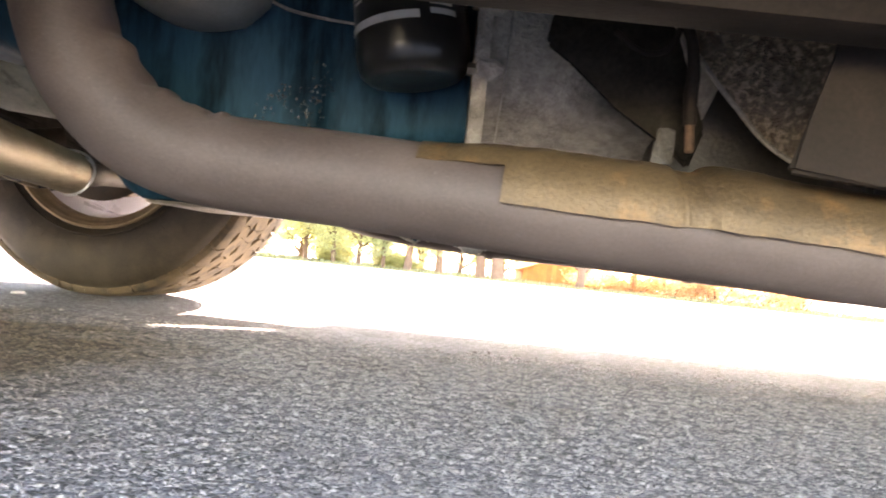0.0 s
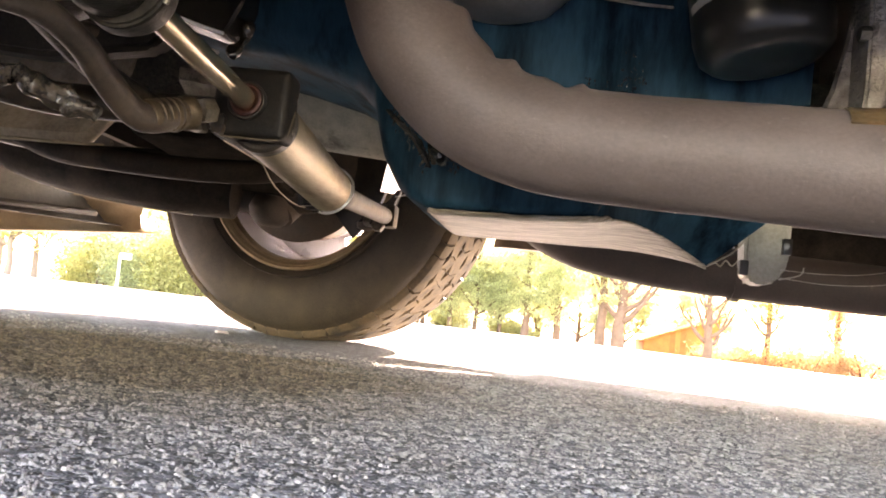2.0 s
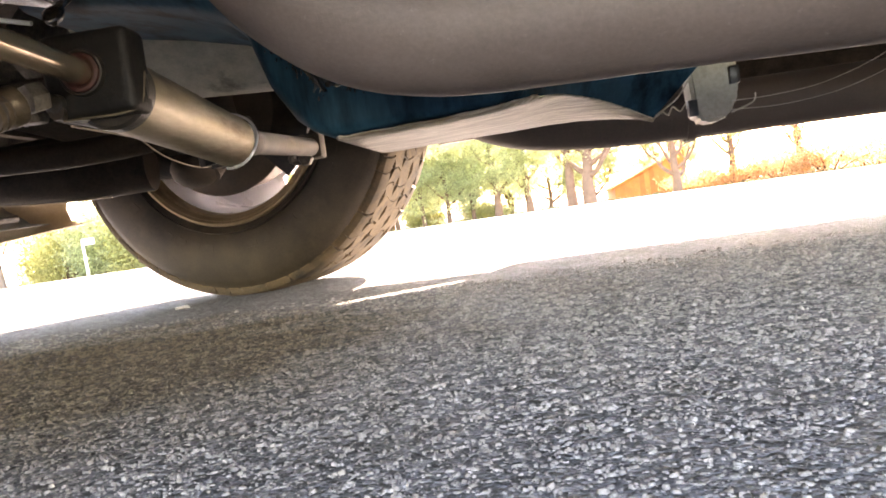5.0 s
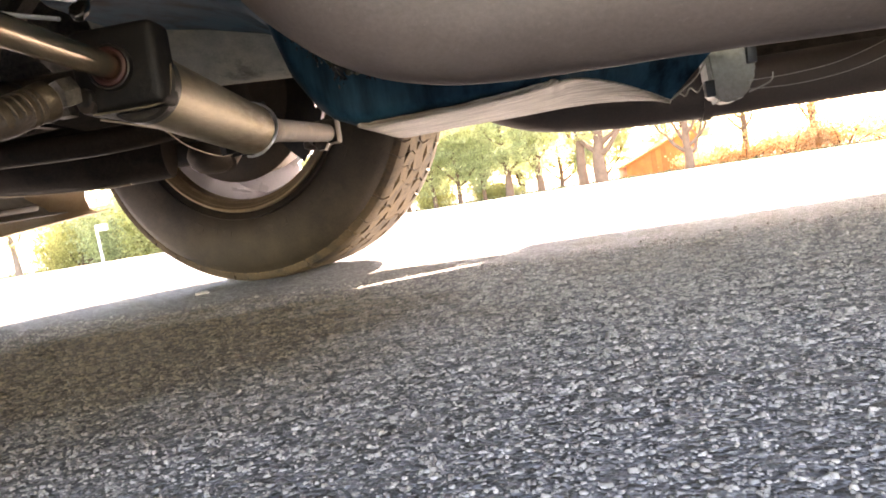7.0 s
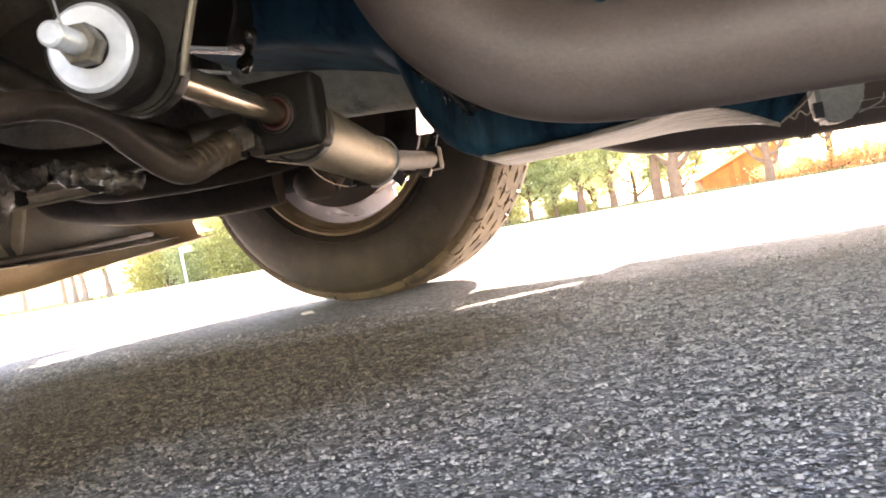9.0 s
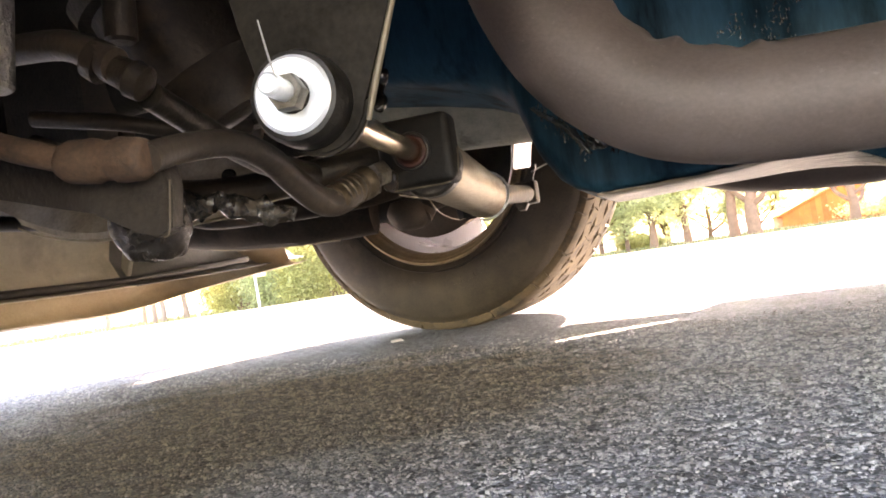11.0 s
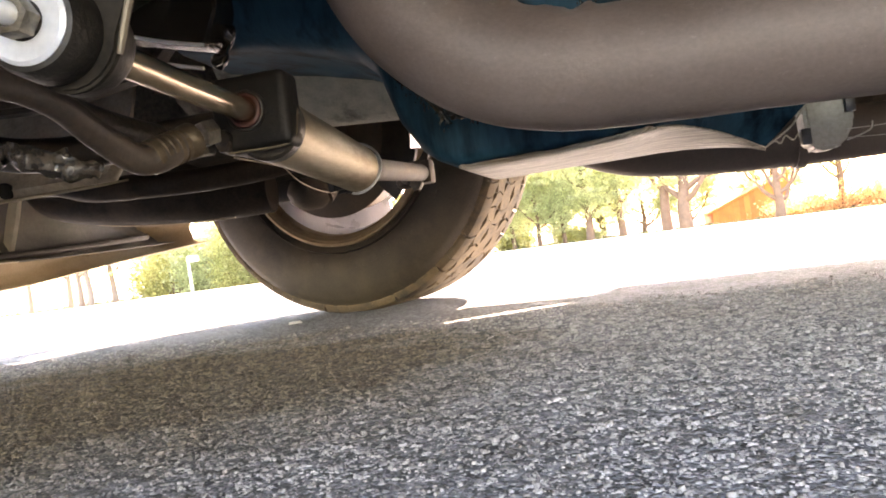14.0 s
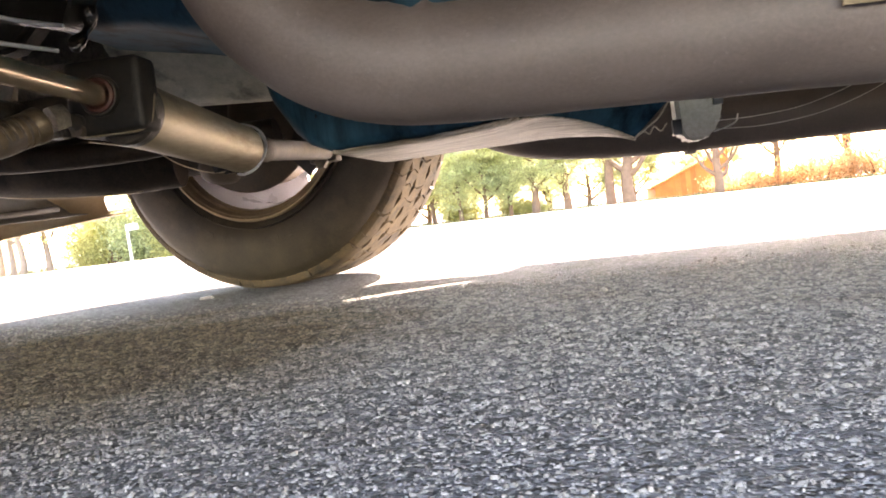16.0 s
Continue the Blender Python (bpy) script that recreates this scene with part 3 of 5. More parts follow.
    prof = [(-0.02, 0.03), (-0.028, 0.05), (-0.02, 0.075), (-0.012, 0.128), (0.0, 0.152), (0.008, 0.158), (0.016, 0.155), (0.030, 0.148), (0.090, 0.142), (0.098, 0.132), (0.098, 0.02)]
    bm = bmesh.new()
    for a0, a1 in ((-46, 200),):
        n = max(3, int((a1 - a0) / 6))
        arcs = [[(r * math.cos(radians(a0 + (a1 - a0) * k / n)), -0.012 * out, r * math.sin(radians(a0 + (a1 - a0) * k / n))) for r in (0.09, 0.14, 0.1985)] for k in range(n + 1)]
        skin(arcs, 0.002, bm)
    part("dust_shield", bm, M_BLACKMET, w, "black pressed dust shield")
    part("brake_drum", lathe(prof, (0, 0, 0), ax, 56), M_DRUM, w, "brown dusty brake backing plate and drum")
    return w


wheel = build_wheel((WHEEL_X, WHEEL_Y, TYRE_R - 0.003), 1)
wheel.rotation_euler = (0, 0, radians(-10.0))
for wx, wy, flip in ((WHEEL_X - 0.04, 2 * MID - WHEEL_Y - 0.05, -1), (2.05, WHEEL_Y, 1), (2.05, 2 * MID - WHEEL_Y - 0.05, -1)):
    copy_thing(wheel, pose(wx, wy, TYRE_R - 0.003, 0, 0, 0 if flip > 0 else 180))

# -- exhaust
PIPE = [(-0.318, 0.60, 0.46, 0.036), (-0.308, 0.60, 0.37, 0.036), (-0.298, 0.60, 0.315, 0.0365), (-0.281, 0.60, 0.272, 0.037), (-0.255, 0.60, 0.238, 0.037), (-0.222, 0.60, 0.214, 0.0365),
        (-0.185, 0.599, 0.202, 0.036), (-0.14, 0.597, 0.197, 0.0355), (-0.06, 0.588, 0.1935, 0.0355), (0.05, 0.572, 0.187, 0.0355), (0.2, 0.565, 0.181, 0.036), (0.4, 0.565, 0.174, 0.036), (1.2, 0.57, 0.165, 0.036), (2.9, 0.57, 0.19, 0.036)]


FOLDS = [(-0.207, 0.243, 0.0040, 0.0050), (-0.162, 0.231, 0.0034, 0.0042), (-0.243, 0.277, 0.0040, 0.0060), (-0.217, 0.252, -0.0030, 0.005), (-0.170, 0.233, -0.0022, 0.004), (-0.252, 0.290, -0.003, 0.006), (-0.185, 0.236, 0.0012, 0.004)]


def build_exhaust():
    bm = tube(PIPE, 72, 22)
    # pinched folds on the inside of the bend
    for v in bm.verts:
        x, y, z = v.co
        for fx, fz, amp, wide in FOLDS:
            g = amp * math.exp(-(((x - fx) ** 2 + (z - fz) ** 2) / wide ** 2))
            v.co += Vector((0.55, -0.15, 0.8)) * g
        v.co += Vector(noise.noise_vector(v.co * 26)) * 0.0006
    ob = part("exhaust_pipe", bm, M_PIPE, car, "grey-brown scaled steel exhaust pipe with a wrinkled bend")
    # heat shield over the upper front of the pipe
    bm = tube([(0.050, 0.5715, 0.1882, 0.0405), (0.075, 0.5695, 0.1872, 0.0418), (0.10, 0.568, 0.186, 0.0415), (0.158, 0.565, 0.184, 0.0415), (0.168, 0.565, 0.184, 0.0385), (0.182, 0.565, 0.183, 0.039),
               (0.196, 0.565, 0.183, 0.0445), (0.225, 0.564, 0.182, 0.0445), (0.25, 0.564, 0.181, 0.042), (0.34, 0.564, 0.177, 0.0415), (0.6, 0.566, 0.171, 0.0415)], 26, 8, False, a0=math.radians(-125), a1=math.radians(6))
    tube([(-0.010, 0.580, 0.1905, 0.0368), (0.012, 0.577, 0.1895, 0.0378), (0.032, 0.574, 0.1888, 0.0400), (0.052, 0.5714, 0.1882, 0.0404)], 10, 5, False, bm=bm, a0=math.radians(-125), a1=math.radians(-34))
    for v in bm.verts:
        v.co += Vector((0, -0.0012, -0.0010)) * noise.noise(Vector((v.co.x * 45, 3, v.co.z * 15)))
    bmesh.ops.recalc_face_normals(bm, faces=bm.faces)
    bmesh.ops.solidify(bm, geom=bm.faces[:], thickness=0.0012)
    part("heat_shield", bm, M_SHIELD, ob, "tan rusted sheet heat shield clamped over the pipe")
    far = [(-0.30, 1.25, 0.40, 0.036), (-0.262, 1.25, 0.315, 0.036), (-0.215, 1.25, 0.252, 0.037), (-0.15, 1.25, 0.216, 0.037), (-0.07, 1.25, 0.200, 0.036), (0.05, 1.25, 0.192, 0.036), (0.3, 1.25, 0.188, 0.036), (0.8, 1.25, 0.180, 0.036), (2.9, 1.25, 0.19, 0.036)]
    ob2 = part("exhaust_pipe", tube(far, 32, 10), M_PIPE_FAR, car, "dark second exhaust pipe beyond the oil pan")
    for x in (0.09, 0.42):
        part("clamp", lathe([(-0.006, 0.0385), (-0.006, 0.040), (0.006, 0.040), (0.006, 0.0385)], (x, 1.25, 0.191 if x < 0.2 else 0.186), (1, 0, -0.02), 32, closed=True), M_PIPE_FAR, ob2)


build_exhaust()


# -- engine
def build_engine():
    # sump: rounded cross-section rings from front to rear
    def ring(x, zb, y0, y1, zt, r=0.03, k=10):
        pts = [(x, y0 - 0.012, zt)]
        for i in range(k + 1):
            a = math.pi + (math.pi / 2) * i / k
            pts.append((x, y0 + r + r * math.cos(a), zb + r + r * math.sin(a)))
        for i in range(k + 1):
            a = 1.5 * math.pi + (math.pi / 2) * i / k
            pts.append((x, y1 - r + r * math.cos(a), zb + r + r * math.sin(a)))
        pts.append((x, y1 + 0.012, zt))
        return pts
    rows = [ring(-0.56, 0.33, 0.79, 0.94, 0.40), ring(-0.46, 0.312, 0.77, 0.95, 0.40), ring(-0.40, 0.295, 0.76, 0.945, 0.40), ring(-0.365, 0.280, 0.755, 0.945, 0.40), ring(-0.345, 0.262, 0.752, 0.945, 0.40),
            ring(-0.330, 0.216, 0.75, 0.945, 0.40), ring(-0.315, 0.1905, 0.75, 0.943, 0.40), ring(-0.302, 0.180, 0.75, 0.942, 0.40, 0.018), ring(-0.284, 0.1725, 0.75, 0.94, 0.40, 0.010), ring(-0.24, 0.1738, 0.75, 0.938, 0.40, 0.009),
            ring(-0.20, 0.1745, 0.75, 0.938, 0.40, 0.009), ring(-0.16, 0.1765, 0.751, 0.937, 0.40, 0.009), ring(-0.137, 0.180, 0.756, 0.935, 0.40, 0.012), ring(-0.130, 0.190, 0.757, 0.94, 0.40), ring(-0.124, 0.212, 0.756, 0.94, 0.40), ring(-0.11, 0.228, 0.75, 0.94, 0.40), ring(-0.055, 0.236, 0.75, 0.94, 0.40), ring(-0.015, 0.244, 0.75, 0.95, 0.40), ring(0.022, 0.25, 0.74, 0.95, 0.40)]
    fine = []
    for r0, r1 in zip(rows, rows[1:]):
        fine += [[tuple(a + (b - a) * q / 5 for a, b in zip(p0, p1)) for p0, p1 in zip(r0, r1)] for q in range(5)]
    rows = fine + [rows[-1]]
    bm = bmesh.new()
    V = [[bm.verts.new(p) for p in r] for r in rows]
    for i, (r0, r1) in enumerate(zip(V, V[1:])):
        for k in range(len(r0) - 1):
            bm.faces.new((r0[k], r0[k + 1], r1[k + 1], r1[k]))
    bm.faces.new(V[0])
    bm.faces.new(list(reversed(V[-1])))
    for v in bm.verts:
        v.co += Vector(noise.noise_vector(v.co * 9)) * 0.002
    pan = part("oil_pan", bm, M_PAN, car, "dark blue enamelled oil pan with a scuffed bare bottom", 50)
    # the rear corner of the sump turns inwards to a point; its bottom is scraped bright and torn
    near = spline([(-0.284, 0.768, 0.1712, 0), (-0.272, 0.7585, 0.1697, 0), (-0.21, 0.7570, 0.1706, 0), (-0.16, 0.7575, 0.1735, 0), (-0.134, 0.765, 0.1772, 0), (-0.1086, 0.79, 0.1815, 0), (-0.0777, 0.825, 0.1785, 0), (-0.0499, 0.862, 0.1722, 0), (-0.020, 0.888, 0.1602, 0)], 8)
    low = spline([(-0.286, 0.93, 0.1738, 0), (-0.272, 0.935, 0.1715, 0), (-0.21, 0.935, 0.1727, 0), (-0.16, 0.933, 0.1728, 0), (-0.134, 0.932, 0.1732, 0), (-0.11, 0.932, 0.1736, 0), (-0.0796, 0.925, 0.1720, 0), (-0.045, 0.912, 0.1670, 0), (-0.018, 0.894, 0.1598, 0)], 8)
    rows, wall = [], []
    for i, (a, b) in enumerate(zip(near, low)):
        a, b, u = Vector(a[:3]), Vector(b[:3]), i / (len(near) - 1)
        rag = 0.0007 * noise.noise(Vector((a.x * 160, 1.5, 2)))
        size = 1.0 if u < 0.55 else 0.15
        fold = [a + Vector((0, -0.0030, 0.0022 + 1.5 * rag)) * size]
        bow = max(0.0, u - 0.5)
        rows.append(fold + [a.lerp(b, t) + Vector((0, 0, rag * (1 - t) - 0.004 * math.sin(math.pi * t) * bow + 0.0022 * noise.noise(Vector((u * 30, t * 9, 2))) * bow)) for t in np.linspace(0, 1, 12)])
        top = Vector((a.x + 0.09 * max(0.0, u - 0.6) / 0.4, a.y - 0.035 * max(0.0, u - 0.6) / 0.4, 0.245))
        if a.x < -0.15:
            continue
        wall.append([a.lerp(top, t) + Vector((0, 0.001, 0.0008 if t == 0 else 0)) for t in np.linspace(0, 1, 8)])
    part("torn_lip", skin(rows, 0.0012), M_PANBOT, pan, "bright scraped and torn metal under the pan")
    part("rear_corner", skin(wall, 0.0015), M_PAN, pan, "dark blue rear corner of the pan")
    bm = tube([(-0.020, 0.891, 0.160, 0.0010), (-0.008, 0.885, 0.167, 0.0009), (0.004, 0.88, 0.176, 0.0009), (0.014, 0.875, 0.190, 0.0008)], 6, 4)
    tube([(-0.018, 0.893, 0.160, 0.0009), (-0.010, 0.893, 0.1645, 0.0009), (-0.005, 0.893, 0.1615, 0.0009), (0.000, 0.893, 0.168, 0.0008), (0.006, 0.893, 0.163, 0.0008), (0.012, 0.893, 0.170, 0.0006)], 6, 4, bm=bm)
    part("torn_edge", bm, M_ALU, pan, "curled shiny metal thread")
    # wet oil on the near side: crumpled glossy smears, thin runs and drops
    rng = random.Random(5)
    wet = mat("wet oil", (0.006, 0.016, 0.022), (0.018, 0.034, 0.042), 0.07, 0.0, 60, 300, 0.4, coat=1.0, size=0.002, rough_var=0.04)

    def side_y(z):
        return 0.7462 + max(0.0, 0.196 - z) * 0.35

    def smear(pts, bm, lift=0.0016):
        """A ragged puddle of oil clinging to the pan's side along (x, z, half width) points."""
        S = spline([(x, z, w, 0) for x, z, w in pts], 6)
        rows = []
        for q in S:
            x, z, w = q[:3]
            row = []
            for k in range(9):
                u = k / 4 - 1
                n = noise.noise(Vector((x * 130, z * 130 + u * 3, 7)))
                xx = x + u * w * (1 + 0.5 * n)
                zz = z + 0.002 * n
                row.append((xx, side_y(zz) - lift * (1 - u * u) * (1 + 1.2 * noise.noise(Vector((xx * 320, zz * 190, 3)))) - 0.0004, zz))
            rows.append(row)
        skin(rows, 0, bm)
    bm = bmesh.new()
    smear([(-0.327, 0.254, 0.002), (-0.314, 0.243, 0.0045), (-0.300, 0.231, 0.004), (-0.290, 0.217, 0.0035), (-0.283, 0.205, 0.002)], bm)
    smear([(-0.2795, 0.246, 0.003), (-0.279, 0.232, 0.008), (-0.277, 0.218, 0.009), (-0.275, 0.208, 0.006)], bm, 0.003)
    smear([(-0.268, 0.220, 0.003), (-0.260, 0.2145, 0.006), (-0.248, 0.210, 0.003)], bm, 0.0022)
    part("oil_smear", bm, wet, pan, "wet black oil smeared down the pan", 60)["kind"] = "stuff"
    bm = bmesh.new()
    spots = [(-0.318, 0.251, 0.004), (-0.304, 0.234, 0.004), (-0.287, 0.212, 0.003), (-0.262, 0.213, 0.004), (-0.174, 0.270, 0.006), (-0.116, 0.300, 0.006), (-0.134, 0.263, 0.007), (-0.157, 0.285, 0.005), (-0.125, 0.28, 0.006)]
    for _ in range(340):
        sx, sz, sp = rng.choice(spots)
        x, z = rng.gauss(sx, sp), rng.gauss(sz, sp * 1.7)
        r = rng.uniform(0.0003, 0.0011)
        g = bmesh.ops.create_icosphere(bm, subdivisions=1, radius=r)
        tall = rng.uniform(1.0, 2.6)
        for v in g["verts"]:
            v.co = Vector((v.co.x, v.co.y * 0.5, v.co.z * tall)) + Vector((x, side_y(z) - 0.0008, z))
    part("oil_spatter", bm, wet, pan, "glistening drops of oil", 60)["kind"] = "stuff"
    blockm = block((-0.62, 0.72, 0.40), (0.024, 1.10, 0.72), 0.012)
    part("engine_block", blockm, M_BLUE, car, "dark blue engine block")
    bm = block((-0.60, 0.735, 0.388), (0.02, 1.03, 0.40), 0.002)
    part("pan_flange", bm, M_BLUE, car, "blue oil pan flange")
    part("flange_edge", tube([(-0.20, 0.734, 0.386, 0.0015), (-0.164, 0.735, 0.366, 0.0016), (-0.129, 0.735, 0.359, 0.0016), (-0.092, 0.735, 0.356, 0.0012)], 8, 5), M_CAST, car, "pale metallic tube along the flange")
    for k in range(9):
        part("flange_bolt", hexnut((-0.56 + k * 0.07, 0.742, 0.388), (0, 0, -1), 0.007, 0.007), M_BLACKMET, car, "oily flange bolt")
    # round pale housing
    c = Vector((-0.239, 0.715, 0.391))
    ob = part("pump_housing", lathe([(-0.055, 0.001), (-0.053, 0.03), (-0.042, 0.055), (-0.02, 0.071), (0.01, 0.075), (0.03, 0.075), (0.034, 0.06), (0.034, 0.001)], c, (0.06, 0.12, 1), 48), M_DOME, car, "pale grey round pump housing on the engine")
    part("bracket_strap", tube([(-0.30, 0.69, 0.405, 0.008), (-0.222, 0.635, 0.40, 0.008), (-0.15, 0.69, 0.405, 0.008)], 8, 5), M_BLACKMET, ob)
    # filter, leaning
    ax = Vector((0.17, -0.04, -1)).normalized()
    c = Vector((-0.052, 0.695, 0.444))
    L = 0.150
    prof = [(0, 0.001), (0, 0.046), (0.006, 0.050), (L - 0.022, 0.0505), (L - 0.008, 0.048), (L - 0.002, 0.042), (L, 0.034), (L - 0.003, 0.026), (L - 0.003, 0.001)]
    fl = part("oil_filter", lathe(prof, c, ax, 56), M_FILTER, car, "glossy black spin-on oil filter with white print")
    a, b = frame_of(ax)

    def band(s0, s1, t0, t1, bm, steps=24):
        A = []
        for k in range(steps + 1):
            t = t0 + (t1 - t0) * k / steps
            d = a * math.cos(t) + b * math.sin(t)
            A.append((bm.verts.new(c + ax * s0 + d * 0.0512), bm.verts.new(c + ax * s1 + d * 0.0512)))
        for p, q in zip(A, A[1:]):
            bm.faces.new((p[0], q[0], q[1], p[1]))
    # angle at which the face looks to the open side
    front = max((k * 0.05 for k in range(126)), key=lambda t: (a * math.cos(t) + b * math.sin(t)).dot(Vector((0.05, -1, 0))))
    sgn = 1 if (a * math.cos(front + 0.3) + b * math.sin(front + 0.3)).x > (a * math.cos(front) + b * math.sin(front)).x else -1
    bm = bmesh.new()
    band(0.104, 0.111, front - sgn * 1.5, front + sgn * 0.12, bm)
    for k in range(10):
        s = 0.045 + 0.0045 * k
        for u in range(3):
            band(s, s + 0.0022, front - sgn * (1.2 - 0.4 * u), front - sgn * (1.2 - 0.4 * u - 0.18 - 0.02 * ((k * 7 + u) % 5)), bm, 5)
    for k, (w0, w1) in enumerate(((0.30, 0.62), (0.30, 0.5), (0.3, 0.72), (0.3, 0.8))):
        band(0.078 + k * 0.008, 0.083 + k * 0.008, front + sgn * w0, front + sgn * w1, bm, 6)
    part("print", bm, M_WHITE, fl, "dull white printed stripe and bars")


build_engine()


# -- bellhousing and underbody behind the engine
def build_gearbox():
    rows = []
    for k in range(15):
        a = math.pi * (1.02 - 1.04 * k / 14)
        row = []
        for x, r, cz in ((0.024, 0.262, 0.50), (0.050, 0.258, 0.50), (0.052, 0.250, 0.50), (0.12, 0.258, 0.50), (0.19, 0.262, 0.50), (0.235, 0.24, 0.49), (0.28, 0.17, 0.48), (0.40, 0.125, 0.46), (0.85, 0.10, 0.45)):
            row.append((x, MID + r * math.copysign(abs(math.cos(a)) ** 0.55, math.cos(a)), cz - r * abs(math.sin(a)) ** 0.6))
        rows.append(row)
    bell = part("bellhousing", skin(rows, 0.006), M_CAST, car, "oily grey cast bellhousing and gearbox", 35)
    for z in (0.2985, 0.352):
        part("flange_lug", lathe([(0, 0.006), (0.002, 0.009), (0.016, 0.009), (0.022, 0.004)], (0.024, 0.633, z), (1, 0, 0), 16), M_CAST, bell, "cast bolt lug")
        part("flange_bolt", hexnut((0.024, 0.633, z - 0.001), (-1, 0, 0), 0.0055, 0.007), M_NUT, bell, "steel flange bolt")
    part("flange", slab([(0.022, 0.636, 0.225), (0.022, 0.628, 0.26), (0.022, 0.628, 0.42), (0.022, 0.66, 0.42), (0.022, 0.66, 0.225)], (0.012, 0, 0), 0.002), M_CAST, bell, "machined housing flange")
    # inspection cover, dark opening edge and cable bracket
    part("inspection_cover", slab([(0.0773, 0.630, 0.325), (0.0992, 0.630, 0.311), (0.1391, 0.632, 0.2785), (0.1828, 0.634, 0.2519), (0.202, 0.635, 0.236), (0.215, 0.64, 0.27), (0.185, 0.635, 0.345), (0.150, 0.63, 0.40), (0.09, 0.625, 0.40)], (0.004, 0.012, 0.0), 0.003), M_SIDE, bell, "black pressed cover on the housing")
    rows = [[(0.1655 + 0.004 * u, 0.612, 0.233 + 0.028 * u), (0.173 + 0.004 * u, 0.609 + 0.004 * u, 0.233 + 0.029 * u), (0.182 + 0.001 * u, 0.612, 0.234 + 0.026 * u)] for u in np.linspace(0, 1, 5)]
    br = part("cable_bracket", skin(rows, 0.002), M_BLACKMET, car, "small curled grey cable bracket")
    part("bolt", rod((0.1955, 0.612, 0.2445), (0.1935, 0.612, 0.268), 0.0036, 12, edge=0.001), M_RUST, br, "rusted bolt")
    part("sleeve", tube([(0.1935, 0.612, 0.266, 0.0052), (0.1925, 0.612, 0.29, 0.0056), (0.1925, 0.612, 0.312, 0.0050), (0.182, 0.61, 0.345, 0.0044), (0.13, 0.60, 0.395, 0.004), (0.05, 0.62, 0.44, 0.004)], 12, 6), M_MEMBER, br, "grey-black cable sleeve")
    part("cable", tube([(0.128, 0.608, 0.332, 0.0025), (0.150, 0.606, 0.317, 0.0025), (0.170, 0.606, 0.322, 0.0025), (0.178, 0.606, 0.345, 0.0025), (0.170, 0.606, 0.37, 0.0025)], 8, 6), M_MEMBER, br, "looped black cable")
    part("gearbox_mount", block((0.19, 0.705, 0.17), (0.60, 0.75, 0.50), 0.01), M_BLACKMET, car, "black gearbox mount")

    def panel_edge(t):
        S = spline([(0.150, 0.40, 0, 0), (0.185, 0.358, 0, 0), (0.2037, 0.3364, 0, 0), (0.2252, 0.3102, 0, 0), (0.2461, 0.2887, 0, 0), (0.2671, 0.2673, 0, 0), (0.2896, 0.2531, 0, 0), (0.3115, 0.2459, 0, 0), (0.34, 0.240, 0, 0)], 10)
        p = S[min(len(S) - 1, int(t * (len(S) - 1)))]
        return p[0], p[1]
    # floor and tunnel sheet
    rows = []
    for i in range(25):
        x = 0.215 + 0.075 * i
        row = []
        for j, (y, z) in enumerate(((0.02, 0.40), (0.20, 0.39), (0.40, 0.37), (0.50, 0.36), (0.545, 0.36), (0.56, 0.42), (0.60, 0.52), (0.75, 0.60), (1.05, 0.60), (1.20, 0.52), (1.24, 0.42), (1.30, 0.34), (1.55, 0.33), (1.78, 0.34))):
            row.append((x, y, z + 0.004 * noise.noise(Vector((x * 6, y * 6, 1)))))
        rows.append(row)
    part("floor_pan", skin(rows, 0.002), M_UNDER, car, "gritty undercoated floor and gearbox tunnel", 50)
    rows = []
    for i in range(13):
        t = i / 12
        x, z = panel_edge(t)
        rows.append([(x + 0.02 * u, 0.648 + 0.0 * u, z) if u == 0 else (x + 0.33 * u, 0.648 - 0.07 * u, z + 0.012 * u - 0.02 * u * (1 - t)) for u in (0, 0.25, 0.5, 0.75, 1.0)])
    part("splash_panel", skin(rows, 0.0025), M_PANEL, car, "gritty oil-wet splash panel beside the gearbox")
    # the glints along the panel's edge are put in as a pale tube
    rim = [(panel_edge(i / 12)[0] - 0.002, 0.646, panel_edge(i / 12)[1] + 0.001, 0.0022) for i in range(13)]
    part("panel_edge", tube(rim, 8, 2), M_CAST, car, "pale tube standing for the glints on the wet panel edge")
    for x in (0.335, 0.362, 0.44):
        part("panel_clip", block((x, 0.60, 0.225), (x + 0.004, 0.612, 0.25), 0.001), M_BLACKMET, car)
    # dark plate added in front, for the shade on the panel's right
    part("panel_shade", slab([(0.222, 0.50, 0.219), (0.234, 0.50, 0.257), (0.245, 0.50, 0.294), (0.251, 0.50, 0.34), (0.62, 0.50, 0.34), (0.62, 0.50, 0.205), (0.284, 0.50, 0.2155)], (0.004, 0.012, 0), 0.003), M_MEMBER, car, "dark brown plate standing for the splash panel's shaded right")
    part("side_member", block((-0.10, 0.43, 0.2895), (2.0, 0.47, 0.34), 0.006), M_MEMBER, car, "brown undercoated side member")


build_gearbox()


